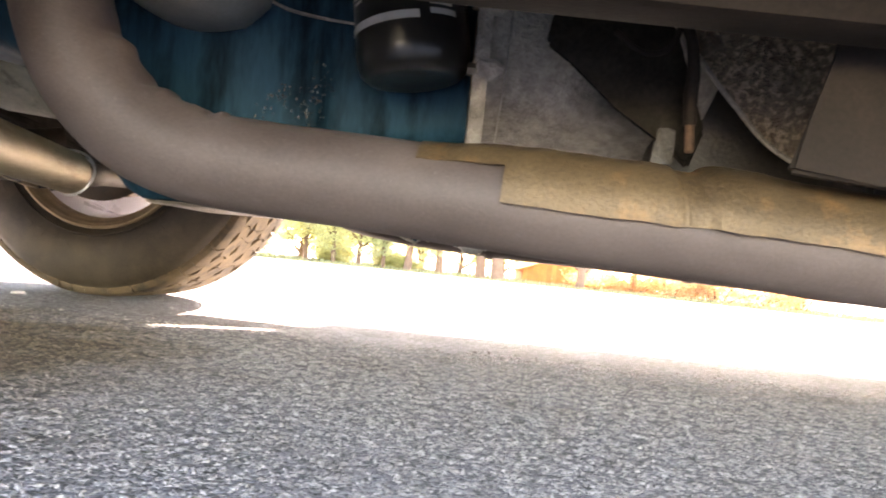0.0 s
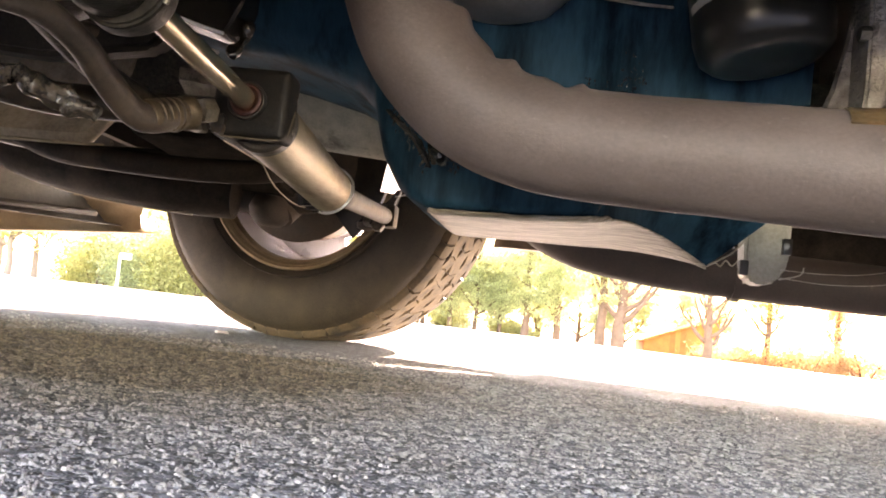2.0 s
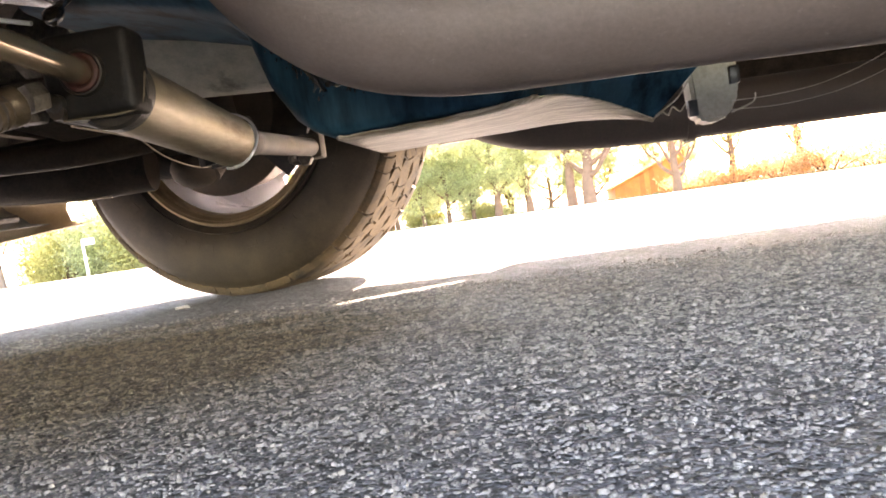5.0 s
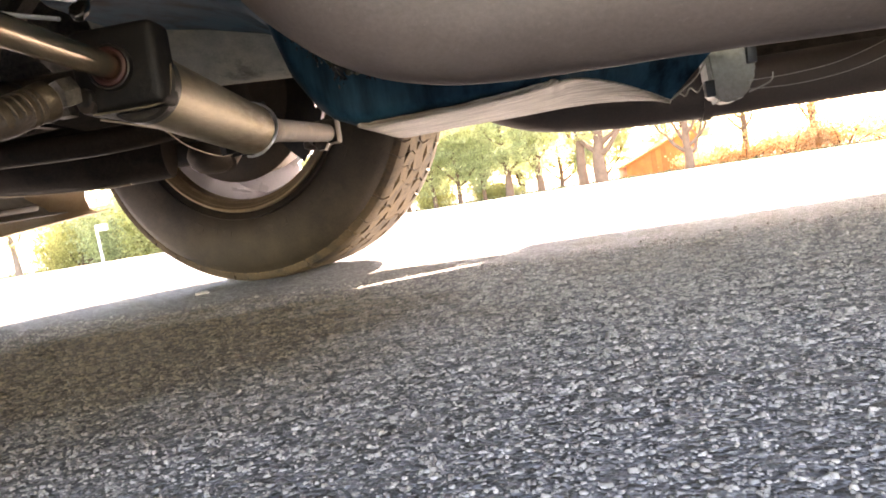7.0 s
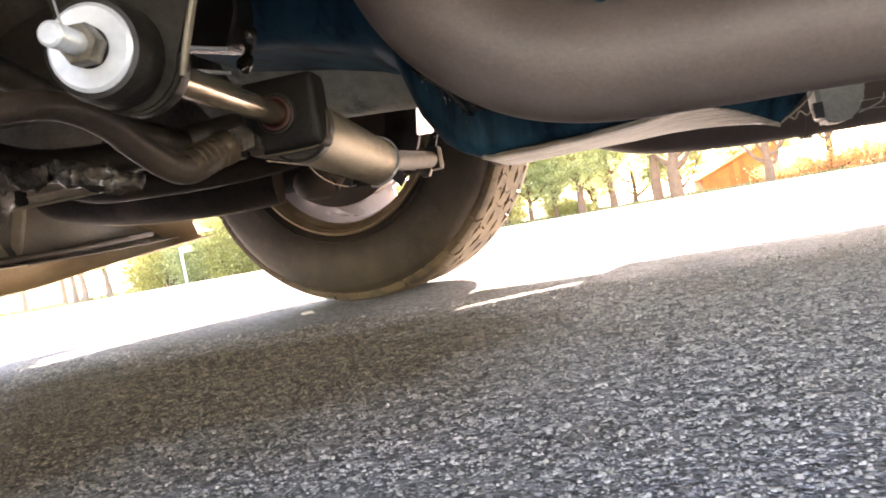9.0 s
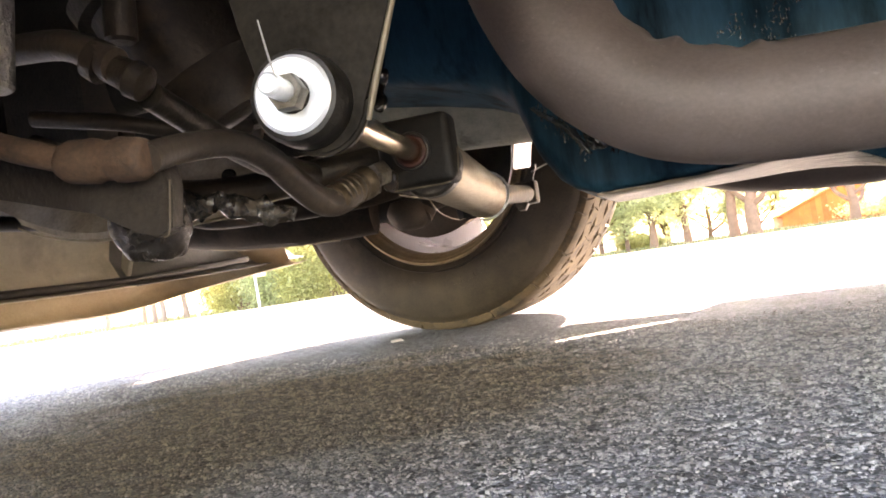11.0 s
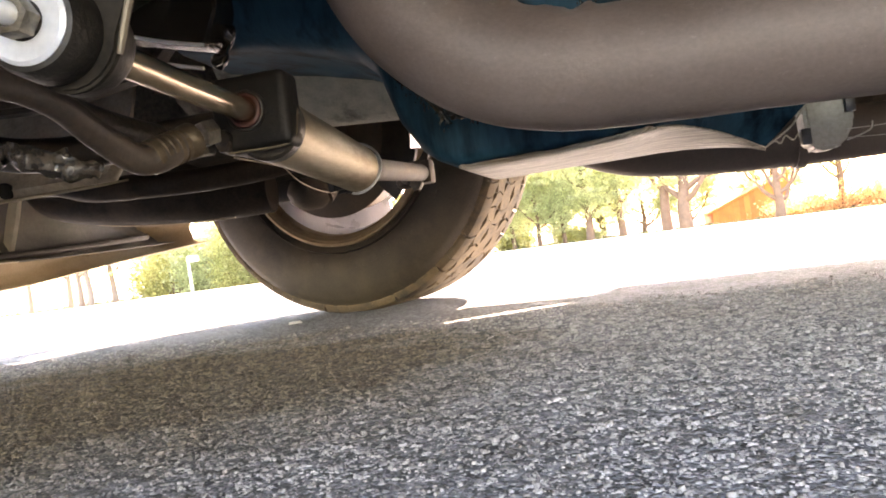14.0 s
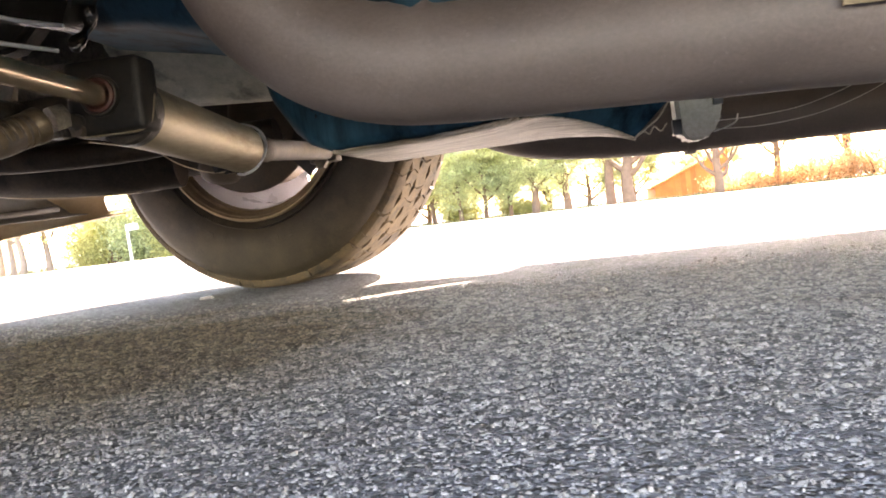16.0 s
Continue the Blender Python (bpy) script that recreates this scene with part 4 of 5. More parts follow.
# -- power steering ram and linkage
def build_steering():
    P0, P1, P3 = Vector((-0.3655, 0.395, 0.2095)), Vector((-0.3955, 0.611, 0.2150)), Vector((-0.434, 1.225, 0.2205))
    d = Vector((-0.0555, 0.9985, -0.003)).normalized()
    e = (P1 - P0).normalized()
    # hanging bracket
    pts = []
    for k in range(13):
        a = math.pi * (0.98 + 1.06 * k / 12)
        pts.append((-0.363 + 0.0235 * math.cos(a), 0.408, 0.2088 + 0.0235 * math.sin(a)))
    pts += [(-0.316, 0.408, 0.262), (-0.285, 0.408, 0.36), (-0.285, 0.408, 0.46), (-0.43, 0.408, 0.46), (-0.415, 0.408, 0.34), (-0.398, 0.408, 0.25)]
    br = part("ram_bracket", slab(pts, (0, 0.005, 0), 0.0015), M_SIDE, car, "black steel frame bracket holding the ram")
    edge = [(-0.395, 0.411, 0.232), (-0.398, 0.411, 0.25), (-0.415, 0.411, 0.34), (-0.43, 0.411, 0.46)]
    part("flange", skin([[p, (p[0], 0.417, p[2])] for p in edge], 0.003), M_BLACKMET, br)
    part("worn_edge", tube([(-0.3405, 0.4085, 0.197, 0.0012), (-0.3345, 0.4085, 0.214, 0.0017), (-0.3155, 0.4085, 0.262, 0.0012), (-0.304, 0.4085, 0.30, 0.0006)], 8, 4), M_WORN, br, "bright rubbed bracket edge")
    ram = tagged(new("steering_ram"), "plated power steering ram with polished rod and rubber mounts")
    ram.parent = car
    part("bushing", lathe([(-0.014, 0.0155), (-0.013, 0.0190), (-0.008, 0.0205), (0.004, 0.0212), (0.008, 0.0195), (0.009, 0.012)], P0 + e * 0.006, e, 40), M_RUBBER_GREASE, ram, "black rubber mounting bush")
    part("bushing", lathe([(0.0, 0.018), (0.001, 0.0215), (0.009, 0.0225), (0.015, 0.020), (0.016, 0.010)], P0 + e * 0.022, e, 40), M_RUBBER_GREASE, ram)
    part("washer", lathe([(-0.0125, 0.008), (-0.0132, 0.0155), (-0.0120, 0.0170), (-0.0095, 0.0170), (-0.0095, 0.008)], P0 + e * 0.004, e, 48, closed=True), M_WASHER, ram, "bright zinc-plated washer")
    part("nut", hexnut(P0 - e * 0.0085, -e, 0.0082, 0.0085), M_NUT, ram, "dirty hex nut")
    part("stud", rod(P0 - e * 0.010, P0 - e * 0.0335, 0.0044, 18, 0.0047, edge=0.001), M_WASHER, ram, "bright stud end")
    part("split_wire", tube([(*(P0 - e * 0.024 + Vector((0.0, 0, 0.004))), 0.0004), (*(P0 - e * 0.022 + Vector((-0.003, 0, 0.016))), 0.0004), (*(P0 - e * 0.02 + Vector((-0.006, 0, 0.030))), 0.0003)], 6, 4), M_WIRE, ram, "thin bent wire through the stud")
    part("rod", rod(P0 + e * 0.03, P1 + e * 0.02, 0.0078, 24), M_ROD, ram, "polished steel piston rod")
    part("seal", lathe([(0.000, 0.0080), (-0.0015, 0.0100), (-0.001, 0.0116), (0.001, 0.0122), (0.004, 0.0120), (0.004, 0.0080)], P1, d, 36, closed=True), M_SEAL, ram, "rust-red rod seal ring")
    part("seal_ring", lathe([(-0.0015, 0.0122), (-0.0022, 0.0127), (-0.0020, 0.0136), (-0.0005, 0.0142), (0.004, 0.0142), (0.004, 0.0122)], P1 + d * 0.002, d, 40, closed=True), M_BLACKMET, ram, "dark steel seal ring")
    a = Vector((1, 0.05, 0)).normalized()
    turn = Matrix((a, d, a.cross(d))).transposed()
    # end block: a bevelled casting whose free side runs up to the frame
    bm = block((-0.0270, 0.004, -0.0258), (0.0295, 0.031, 0.0262), 0.0065, segments=4)
    for v in bm.verts:
        v.co = P1 + turn @ v.co
    blk = part("end_block", bm, M_BLOCK, ram, "dull black ram end block", 60)
    rim = [P1 + turn @ Vector(q) for q in ((-0.018, 0.006, -0.0262), (0.004, 0.006, -0.0266), (0.022, 0.007, -0.0262), (0.0290, 0.014, -0.020), (0.0300, 0.022, 0.0))]
    part("worn_edge", tube([(*q, 0.0007) for q in rim], 6, 4), M_WORN, blk, "bright rubbed lower edge")
    boss = part("port_boss", lathe([(0.0, 0.001), (0.0, 0.0045), (0.001, 0.0062), (0.010, 0.0066), (0.012, 0.0078), (0.022, 0.0078)], P1 + turn @ Vector((-0.020, -0.0005, -0.0165)), (0.1, 1, 0.0), 24), M_BLACKMET, ram, "round oily hose port on the block")
    part("port_nut", hexnut(P1 + turn @ Vector((-0.030, 0.006, -0.0175)), (-1, 0, 0), 0.0085, 0.012), M_NUT, boss)
    B0, B1 = Vector((-0.3911, 0.641, 0.2058)), Vector((-0.4095, 0.860, 0.1965))
    bd = (B1 - B0).normalized()
    n = (B1 - B0).length
    part("gland_ring", lathe([(-0.010, 0.010), (-0.010, 0.0225), (-0.008, 0.0246), (0.002, 0.0246), (0.003, 0.022)], B0, bd, 44), M_BLACKMET, ram, "dark ring between block and barrel")
    part("barrel", lathe([(0.002, 0.020), (0.002, 0.0238), (0.022, 0.0242), (0.024, 0.0239), (n - 0.010, 0.0234), (n - 0.0085, 0.0240), (n - 0.002, 0.0240), (n, 0.0222), (n, 0.017)], B0, bd, 44), M_CYL, ram, "worn brass-coloured plated barrel")
    for r, s0, t0, t1, w in ((0.0255, 0.003, -1.9, 2.2, 0.0012), (0.0215, 0.014, -2.0, 2.3, 0.0011)):
        part("snap_ring", tube([(*(B1 + a * r * math.cos(t) + a.cross(bd) * r * math.sin(t) + bd * (0.005 * math.sin(t * 2) + s0)), w) for t in np.linspace(t0, t1, 18)], 8, 2), M_WASHER, ram, "springy wire clip")
    part("end_cap", lathe([(0.0, 0.008), (0.001, 0.0195), (0.010, 0.0195), (0.012, 0.016), (0.018, 0.0155), (0.020, 0.010)], B1 + bd * 0.001, bd, 32), M_FILTER, ram, "black gland at the end of the barrel")
    part("tail_rod", tube([(*(B1 - bd * 0.02), 0.0118), (*B1.lerp(P3, 0.10), 0.0118), (*B1.lerp(P3, 0.11), 0.0138), (*B1.lerp(P3, 0.2), 0.0138), (*B1.lerp(P3, 0.22), 0.0124), (*B1.lerp(P3, 0.9), 0.0124), (*P3, 0.0130)], 24, smoothed=False), M_TAIL, ram, "dull worn tail of the ram")
    part("yoke", block(P3 + Vector((-0.017, -0.022, -0.017)), P3 + Vector((0.017, 0.008, 0.018)), 0.005), M_TAIL, ram, "grimy yoke at the end of the ram")
    bm = slab([P3 + Vector(q) for q in ((-0.022, -0.02, -0.016), (0.006, -0.02, -0.018), (0.010, -0.02, 0.012), (0.022, -0.02, 0.040), (0.016, -0.02, 0.042), (0.002, -0.02, 0.018), (-0.016, -0.02, 0.016))], (0, 0.012, 0), 0.0015)
    cl = part("clevis", bm, M_ARM, car, "grimy clevis bracket")
    part("bolt", hexnut(P3 + Vector((-0.005, -0.022, -0.018)), (0, -1, 0.1), 0.010, 0.012), M_NUT, cl)
    part("rod_clip", tube([(*(P3 + Vector((0.014, -0.02, 0.03))), 0.0015), (*(P3 + Vector((0.05, 0, 0.045))), 0.0015), (*(P3 + Vector((0.09, 0, 0.062))), 0.0015)], 6, 4), M_WIRE, cl)
    # centre link running beside the ram
    link = part("centre_link", tube([(-0.414, 0.61, 0.194, 0.005), (-0.419, 0.70, 0.194, 0.005), (-0.427, 0.82, 0.195, 0.005), (-0.433, 0.90, 0.196, 0.006)], 16, 5), M_ARM, car, "grimy steel centre link")
    for p in ((-0.432, 0.855, 0.188), (-0.435, 0.885, 0.188), (-0.437, 0.915, 0.190)):
        part("nut", hexnut(p, (0.1, 0.1, -1), 0.0085, 0.012), M_BLOCK, link)
    bm = bmesh.new()
    tube([(-0.424, 0.72, 0.190, 0.0006), (-0.434, 0.78, 0.180, 0.0006), (-0.440, 0.86, 0.176, 0.0006), (-0.438, 0.93, 0.186, 0.0006), (-0.425, 0.97, 0.196, 0.0006)], 6, 6, bm=bm)
    tube([(-0.412, 0.62, 0.186, 0.0006), (-0.418, 0.74, 0.187, 0.0006), (-0.428, 0.86, 0.186, 0.0006), (-0.430, 0.95, 0.188, 0.0006)], 6, 6, bm=bm)
    part("wire", bm, M_EDGE, link, "thin wire along the ram")
    # tie rod to the wheel
    tr = part("tie_rod", tube([(-0.440, 1.235, 0.212, 0.009), (-0.48, 1.34, 0.225, 0.010), (-0.53, 1.46, 0.240, 0.010)], 16, 5), M_ARM, car, "grimy tie rod")
    part("boot", lathe([(0, 0.008), (0.004, 0.017), (0.014, 0.018), (0.022, 0.010)], (-0.53, 1.46, 0.222), (0, 0, 1), 20), M_RUBBER, tr)
    # hoses
    hose = part("hydraulic_hose", tube([(-0.453, 0.402, 0.2005, 0.0076), (-0.4515, 0.43, 0.2085, 0.0076), (-0.444, 0.46, 0.2125, 0.0078), (-0.4405, 0.49, 0.2065, 0.0082), (-0.4405, 0.52, 0.1935, 0.0087), (-0.4365, 0.545, 0.1825, 0.0094), (-0.430, 0.560, 0.1838, 0.0097), (-0.4225, 0.576, 0.1935, 0.0092)], 20, 8), M_RUBBER, car, "black rubber hydraulic hose to the ram")
    ribs = [(0.0, 0.0088), (0.001, 0.0108)]
    for k in range(5):
        ribs += [(0.003 + 0.0052 * k, 0.0112), (0.0058 + 0.0052 * k, 0.0112), (0.0066 + 0.0052 * k, 0.0103), (0.0074 + 0.0052 * k, 0.0103)]
    ribs += [(0.030, 0.0118), (0.036, 0.0118), (0.038, 0.0095)]
    part("ferrule", lathe(ribs, (-0.4340, 0.5535, 0.1826), (0.36, 0.86, 0.36), 28), M_FERRULE, hose, "crimped brown steel ferrule")
    part("fitting", hexnut((-0.4175, 0.590, 0.199), (0.5, 0.9, 0.3), 0.0092, 0.010), M_NUT, hose, "steel hose fitting")
    part("union", lathe([(0, 0.0070), (0.0015, 0.0092), (0.004, 0.0104), (0.016, 0.0112), (0.019, 0.0098), (0.026, 0.0098), (0.029, 0.0112), (0.044, 0.0108), (0.048, 0.0092), (0.051, 0.0070)], (-0.451, 0.401, 0.2), (-0.95, -0.04, 0.13), 14), M_RUST, hose, "rusted hose union")
    part("steel_tube", tube([(-0.490, 0.399, 0.2055, 0.0066), (-0.510, 0.394, 0.212, 0.0066), (-0.535, 0.39, 0.2225, 0.0066), (-0.57, 0.385, 0.242, 0.0066), (-0.62, 0.375, 0.28, 0.0066)], 16, 6), M_RUST, hose, "rusty return tube")
    hose2 = part("hydraulic_hose", tube([(-0.62, 0.46, 0.30, 0.009), (-0.575, 0.455, 0.2945, 0.009), (-0.535, 0.45, 0.286, 0.009), (-0.505, 0.45, 0.268, 0.010)], 18, 6), M_RUBBER, car, "dark upper hydraulic hose")
    part("union", lathe([(0, 0.008), (0.002, 0.0120), (0.010, 0.0128), (0.012, 0.009), (0.026, 0.0095), (0.029, 0.0115), (0.037, 0.0105), (0.041, 0.004)], (-0.522, 0.45, 0.277), (0.75, 0.2, -0.55), 18), M_ARM, hose2, "brown grimy hose union")
    part("lower_run", tube([(-0.497, 0.465, 0.252, 0.0085), (-0.505, 0.53, 0.240, 0.009), (-0.515, 0.62, 0.228, 0.010), (-0.51, 0.72, 0.222, 0.011)], 18, 6), M_BLACKMET, hose2)
    part("stub", rod((-0.515, 0.47, 0.288), (-0.512, 0.47, 0.325), 0.0095, 16, edge=0.002), M_ARM, hose2, "pale stub on the upper union")
    # idler mount with greasy rubber
    mount = part("control_valve_bracket", slab([(-0.62, 0.410, 0.215), (-0.5245, 0.410, 0.1890), (-0.496, 0.410, 0.1830), (-0.470, 0.410, 0.1670), (-0.459, 0.410, 0.1622), (-0.4525, 0.410, 0.1645), (-0.4485, 0.410, 0.188), (-0.453, 0.410, 0.203), (-0.536, 0.410, 0.219), (-0.62, 0.410, 0.25)], (0.0, 0.012, 0.002), 0.002), M_CROSS, car, "grimy black steering bracket")
    bm = tube([(-0.484, 0.438, 0.1545, 0.006), (-0.484, 0.438, 0.1575, 0.0145), (-0.485, 0.439, 0.166, 0.0195), (-0.487, 0.440, 0.175, 0.0205), (-0.489, 0.441, 0.184, 0.0190), (-0.490, 0.442, 0.190, 0.010)], 40, 6)
    for v in bm.verts:
        v.co += Vector(noise.noise_vector(v.co * 90)) * 0.0022 + Vector(noise.noise_vector(v.co * 260)) * 0.0010
    part("grease_boot", bm, M_BOOT, mount, "greasy black rubber boot")
    part("worn_edge", tube([(-0.4482, 0.4098, 0.190, 0.0003), (-0.4522, 0.4098, 0.166, 0.0005), (-0.456, 0.4098, 0.1628, 0.0004)], 6, 4), M_WORN, mount, "bright rubbed plate edge")
    part("steering_gear", lathe([(-0.06, 0.020), (-0.058, 0.038), (-0.035, 0.044), (-0.030, 0.052), (-0.018, 0.052), (-0.015, 0.044), (0.05, 0.046), (0.06, 0.036), (0.085, 0.030), (0.09, 0.012)], (-0.545, 0.55, 0.335), (0.35, 0.3, -0.85), 32), M_ARM, car, "grimy cast steering gear housing")
    part("column_tube", rod((-0.575, 0.43, 0.265), (-0.572, 0.44, 0.36), 0.0125, 18, edge=0.002), M_CAST, car, "pale grimy steel column tube")
    part("fluid_line", tube([(-0.64, 0.52, 0.275, 0.006), (-0.58, 0.53, 0.262, 0.006), (-0.55, 0.56, 0.255, 0.006), (-0.53, 0.62, 0.262, 0.006)], 10, 6), M_ARM, car, "thin grimy fluid line")
    part("engine_mount_leg", slab([(-0.672, 0.60, 0.262), (-0.638, 0.60, 0.258), (-0.636, 0.60, 0.312), (-0.600, 0.60, 0.320), (-0.598, 0.60, 0.332), (-0.634, 0.60, 0.335), (-0.634, 0.60, 0.42), (-0.672, 0.60, 0.42)], (0, 0.02, 0), 0.003), M_DRUM, car, "brown dusty engine mount leg")
    part("crossmember", slab([(-0.98, 0.80, 0.318), (-0.72, 0.80, 0.300), (-0.60, 0.80, 0.315), (-0.55, 0.80, 0.36), (-0.55, 0.80, 0.62), (-0.98, 0.80, 0.62)], (0, 0.03, 0), 0.006), M_CROSS, car, "brown dusty engine crossmember")
    # torn plastic and oily lumps behind the hoses
    bm = bmesh.new()
    for ends, wide in ((((-0.526, 0.50, 0.196), (-0.505, 0.50, 0.190), (-0.487, 0.50, 0.186)), 0.010), (((-0.485, 0.50, 0.190), (-0.472, 0.51, 0.183), (-0.462, 0.52, 0.179), (-0.452, 0.53, 0.1765)), 0.009)):
        S = spline([(*q, 0) for q in ends], 12)
        rows = []
        for i, q in enumerate(S):
            u = i / (len(S) - 1)
            w = wide * (0.45 + 0.75 * math.sin(math.pi * (0.12 + 0.8 * u)))
            row = []
            for k in range(15):
                a = 2 * math.pi * k / 14
                base = Vector((0.25 * math.sin(a), math.cos(a), math.sin(a)))
                n = noise.noise(Vector(q[:3]) * 95 + base * 0.9) + 0.5 * noise.noise(Vector(q[:3]) * 260 + base * 2.2)
                row.append(Vector(q[:3]) + base * w * (0.72 + 0.55 * n))
            row[-1] = row[0].copy()
            rows.append(row)
        skin(rows, 0, bm)
    part("greasy_joint", bm, M_GREASE, car, "lumpy grease-covered steering joint", 60)
    part("brace", tube([(-0.62, 0.58, 0.30, 0.020), (-0.54, 0.62, 0.315, 0.022), (-0.47, 0.66, 0.36, 0.024), (-0.44, 0.68, 0.42, 0.024)], 12, 5), M_BLACKMET, car, "black engine brace")
    part("idler_arm", tube([(-0.76, 0.63, 0.29, 0.012), (-0.66, 0.65, 0.235, 0.014), (-0.60, 0.66, 0.220, 0.014), (-0.53, 0.68, 0.222, 0.014), (-0.47, 0.72, 0.232, 0.014), (-0.43, 0.74, 0.245, 0.013)], 14, 5), M_ARM, car, "dark steering arm")
    rows = [[(-0.5146 + 0.049 * u, 0.72 + 0.01 * math.sin(3 * u), 0.2691 - 0.006 * u + 0.004 * math.sin(2.6 * u)), (-0.510 + 0.044 * u, 0.716, 0.2575 - 0.005 * u), (-0.5040 + 0.038 * u, 0.722, 0.2475 - 0.010 * u)] for u in np.linspace(0, 1, 8)]
    part("hook", skin(rows, 0.003), M_CAST, car, "dusty pale bracket ear", 50)
    wet = mat("wet black oil", (0.010, 0.009, 0.008), (0.025, 0.021, 0.017), 0.16, 0, 60, 160, 0.5, coat=0.5)
    # pulley discs seen on edge; bright tubes stand for the highlights on their rims
    bm = slab([(-0.60, 0.655, 0.335), (-0.52, 0.655, 0.300), (-0.45, 0.653, 0.2805), (-0.442, 0.653, 0.280), (-0.430, 0.653, 0.305), (-0.43, 0.653, 0.36), (-0.60, 0.655, 0.40)], (0, 0.03, 0), 0.002)
    damper = part("crank_damper", bm, wet, car, "oily black crankshaft damper")
    part("rim_glint", tube([(-0.52, 0.640, 0.3020, 0.0009), (-0.4830, 0.645, 0.2885, 0.0015), (-0.460, 0.650, 0.2825, 0.0016), (-0.4425, 0.652, 0.2785, 0.0015)], 8, 5), M_WASHER, damper, "bright tube standing for the glint on the pulley rim")
    part("rim_glint", tube([(-0.52, 0.612, 0.2770, 0.0009), (-0.4835, 0.615, 0.2665, 0.0015), (-0.455, 0.62, 0.2590, 0.0016), (-0.428, 0.622, 0.2520, 0.0014)], 8, 5), M_WASHER, damper, "bright tube standing for the glint on the pulley rim")
    bm = tube([(-0.430, 0.672, 0.296, 0.004), (-0.431, 0.672, 0.291, 0.0062), (-0.433, 0.672, 0.285, 0.0052), (-0.433, 0.668, 0.279, 0.003), (-0.430, 0.655, 0.270, 0.0035), (-0.427, 0.645, 0.263, 0.0055), (-0.425, 0.640, 0.258, 0.0045), (-0.424, 0.640, 0.254, 0.0015)], 20, 8, wobble=0.7)
    part("drain_plug", bm, wet, car, "oil-wet black plug", 60)
    # bright wire laid in as a thin highlight line on the dark parts
    part("highlight_wire", tube([(-0.488, 0.60, 0.268, 0.001), (-0.505, 0.60, 0.272, 0.001), (-0.53, 0.595, 0.279, 0.001)], 6, 5), M_WIRE, car, "thin bright wire")


build_steering()


# -- chassis and suspension
def build_chassis():
    # far frame rail with its lower flange and holes
    rows = []
    for i in range(21):
        x = -1.20 + 0.025 * i
        z = 0.2295 + 0.055 * max(0.0, (-0.935 - x) / 0.17) ** 1.7 + 0.03 * max(0.0, (x + 0.73) / 0.03) ** 2
        rows.append([(x, 0.945, z + 0.15), (x, 0.925, z + 0.070), (x, 0.905, z + 0.030), (x, 0.893, z + 0.010), (x, 0.898, z + 0.001), (x, 0.906, z), (x, 0.912, z + 0.004), (x, 0.916, z + 0.03), (x, 0.95, z + 0.16)])
    rail = part("frame_rail", skin(rows, 0.003), M_RAIL, car, "dusty dark frame rail with pressed lower edge", 50)
    part("rail_lip", tube([(-1.11, 0.896, 0.281, 0.0012), (-1.05, 0.896, 0.253, 0.0014), (-0.98, 0.896, 0.2345, 0.0015), (-0.92, 0.896, 0.2285, 0.0022), (-0.80, 0.896, 0.2282, 0.0022), (-0.735, 0.896, 0.2284, 0.0018), (-0.70, 0.896, 0.2295, 0.0010)], 8, 6), M_EDGE, rail, "pale worn rail lip")
    for x, y, z in ((-0.962, 0.914, 0.277), (-0.869, 0.893, 0.2385), (-0.75, 0.915, 0.280)):
        part("hole", lathe([(0, 0.001), (0, 0.010), (0.002, 0.011), (0.006, 0.010), (0.006, 0.001)], (x, y - 0.0006, z), (0, 1, 0.42), 20), M_SIDE, rail, "dark drain hole")
    # crossmember gusset behind the ram, pale and dusty
    rows = []
    for x in (-0.60, -0.52, -0.44, -0.37, -0.31):
        dz = -0.07 * (x + 0.42)
        rows.append([(px, py, pz + dz) for px, py, pz in [(x, 0.930, 0.40), (x, 0.935, 0.350), (x, 0.950, 0.330), (x, 1.012, 0.282), (x, 1.022, 0.2765), (x, 1.045, 0.2755), (x, 1.12, 0.290)]])
    gus = part("gusset", skin(rows, 0.003), M_GUSSET, car, "grey-green dusty gusset plate of the crossmember", 35)
    # pale bead added for the bright highlight along the gusset's top
    part("gusset_glint", tube([(-0.47, 0.947, 0.329, 0.0022), (-0.43, 0.944, 0.333, 0.0026), (-0.40, 0.946, 0.331, 0.0022), (-0.36, 0.946, 0.331, 0.0018)], 8, 6, wobble=0.5), M_CAST, gus, "pale bead standing for the highlight on the gusset's top")
    # lower arm, ball joint and strut
    pts = [(-0.80, 1.08, 0.29), (-0.64, 1.08, 0.29), (-0.63, 1.20, 0.282), (-0.65, 1.42, 0.262), (-0.70, 1.46, 0.258), (-0.76, 1.42, 0.262), (-0.80, 1.28, 0.278)]
    arm = part("lower_arm", slab(pts, (0, 0, 0.032), 0.008), M_SIDE, car, "brown pressed lower suspension arm")
    part("ball_joint", lathe([(0, 0.010), (0.002, 0.024), (0.012, 0.036), (0.03, 0.042), (0.05, 0.038), (0.056, 0.02)], (-0.705, 1.42, 0.208), (0, 0.1, 1), 28), M_DRUM, arm, "brown ball joint")
    bm = tube([(-0.822, 1.42, 0.274, 0.030), (-0.795, 1.425, 0.272, 0.040), (-0.74, 1.435, 0.271, 0.042), (-0.68, 1.44, 0.275, 0.041), (-0.60, 1.45, 0.285, 0.034)], 20, 5)
    part("arm_bulge", bm, M_ARM, arm, "rounded arm end")
    part("rivet", lathe([(0, 0.009), (-0.006, 0.008), (-0.008, 0.001)], (-0.72, 1.435, 0.231), (0, 0.2, 1), 14), M_RUST, arm)
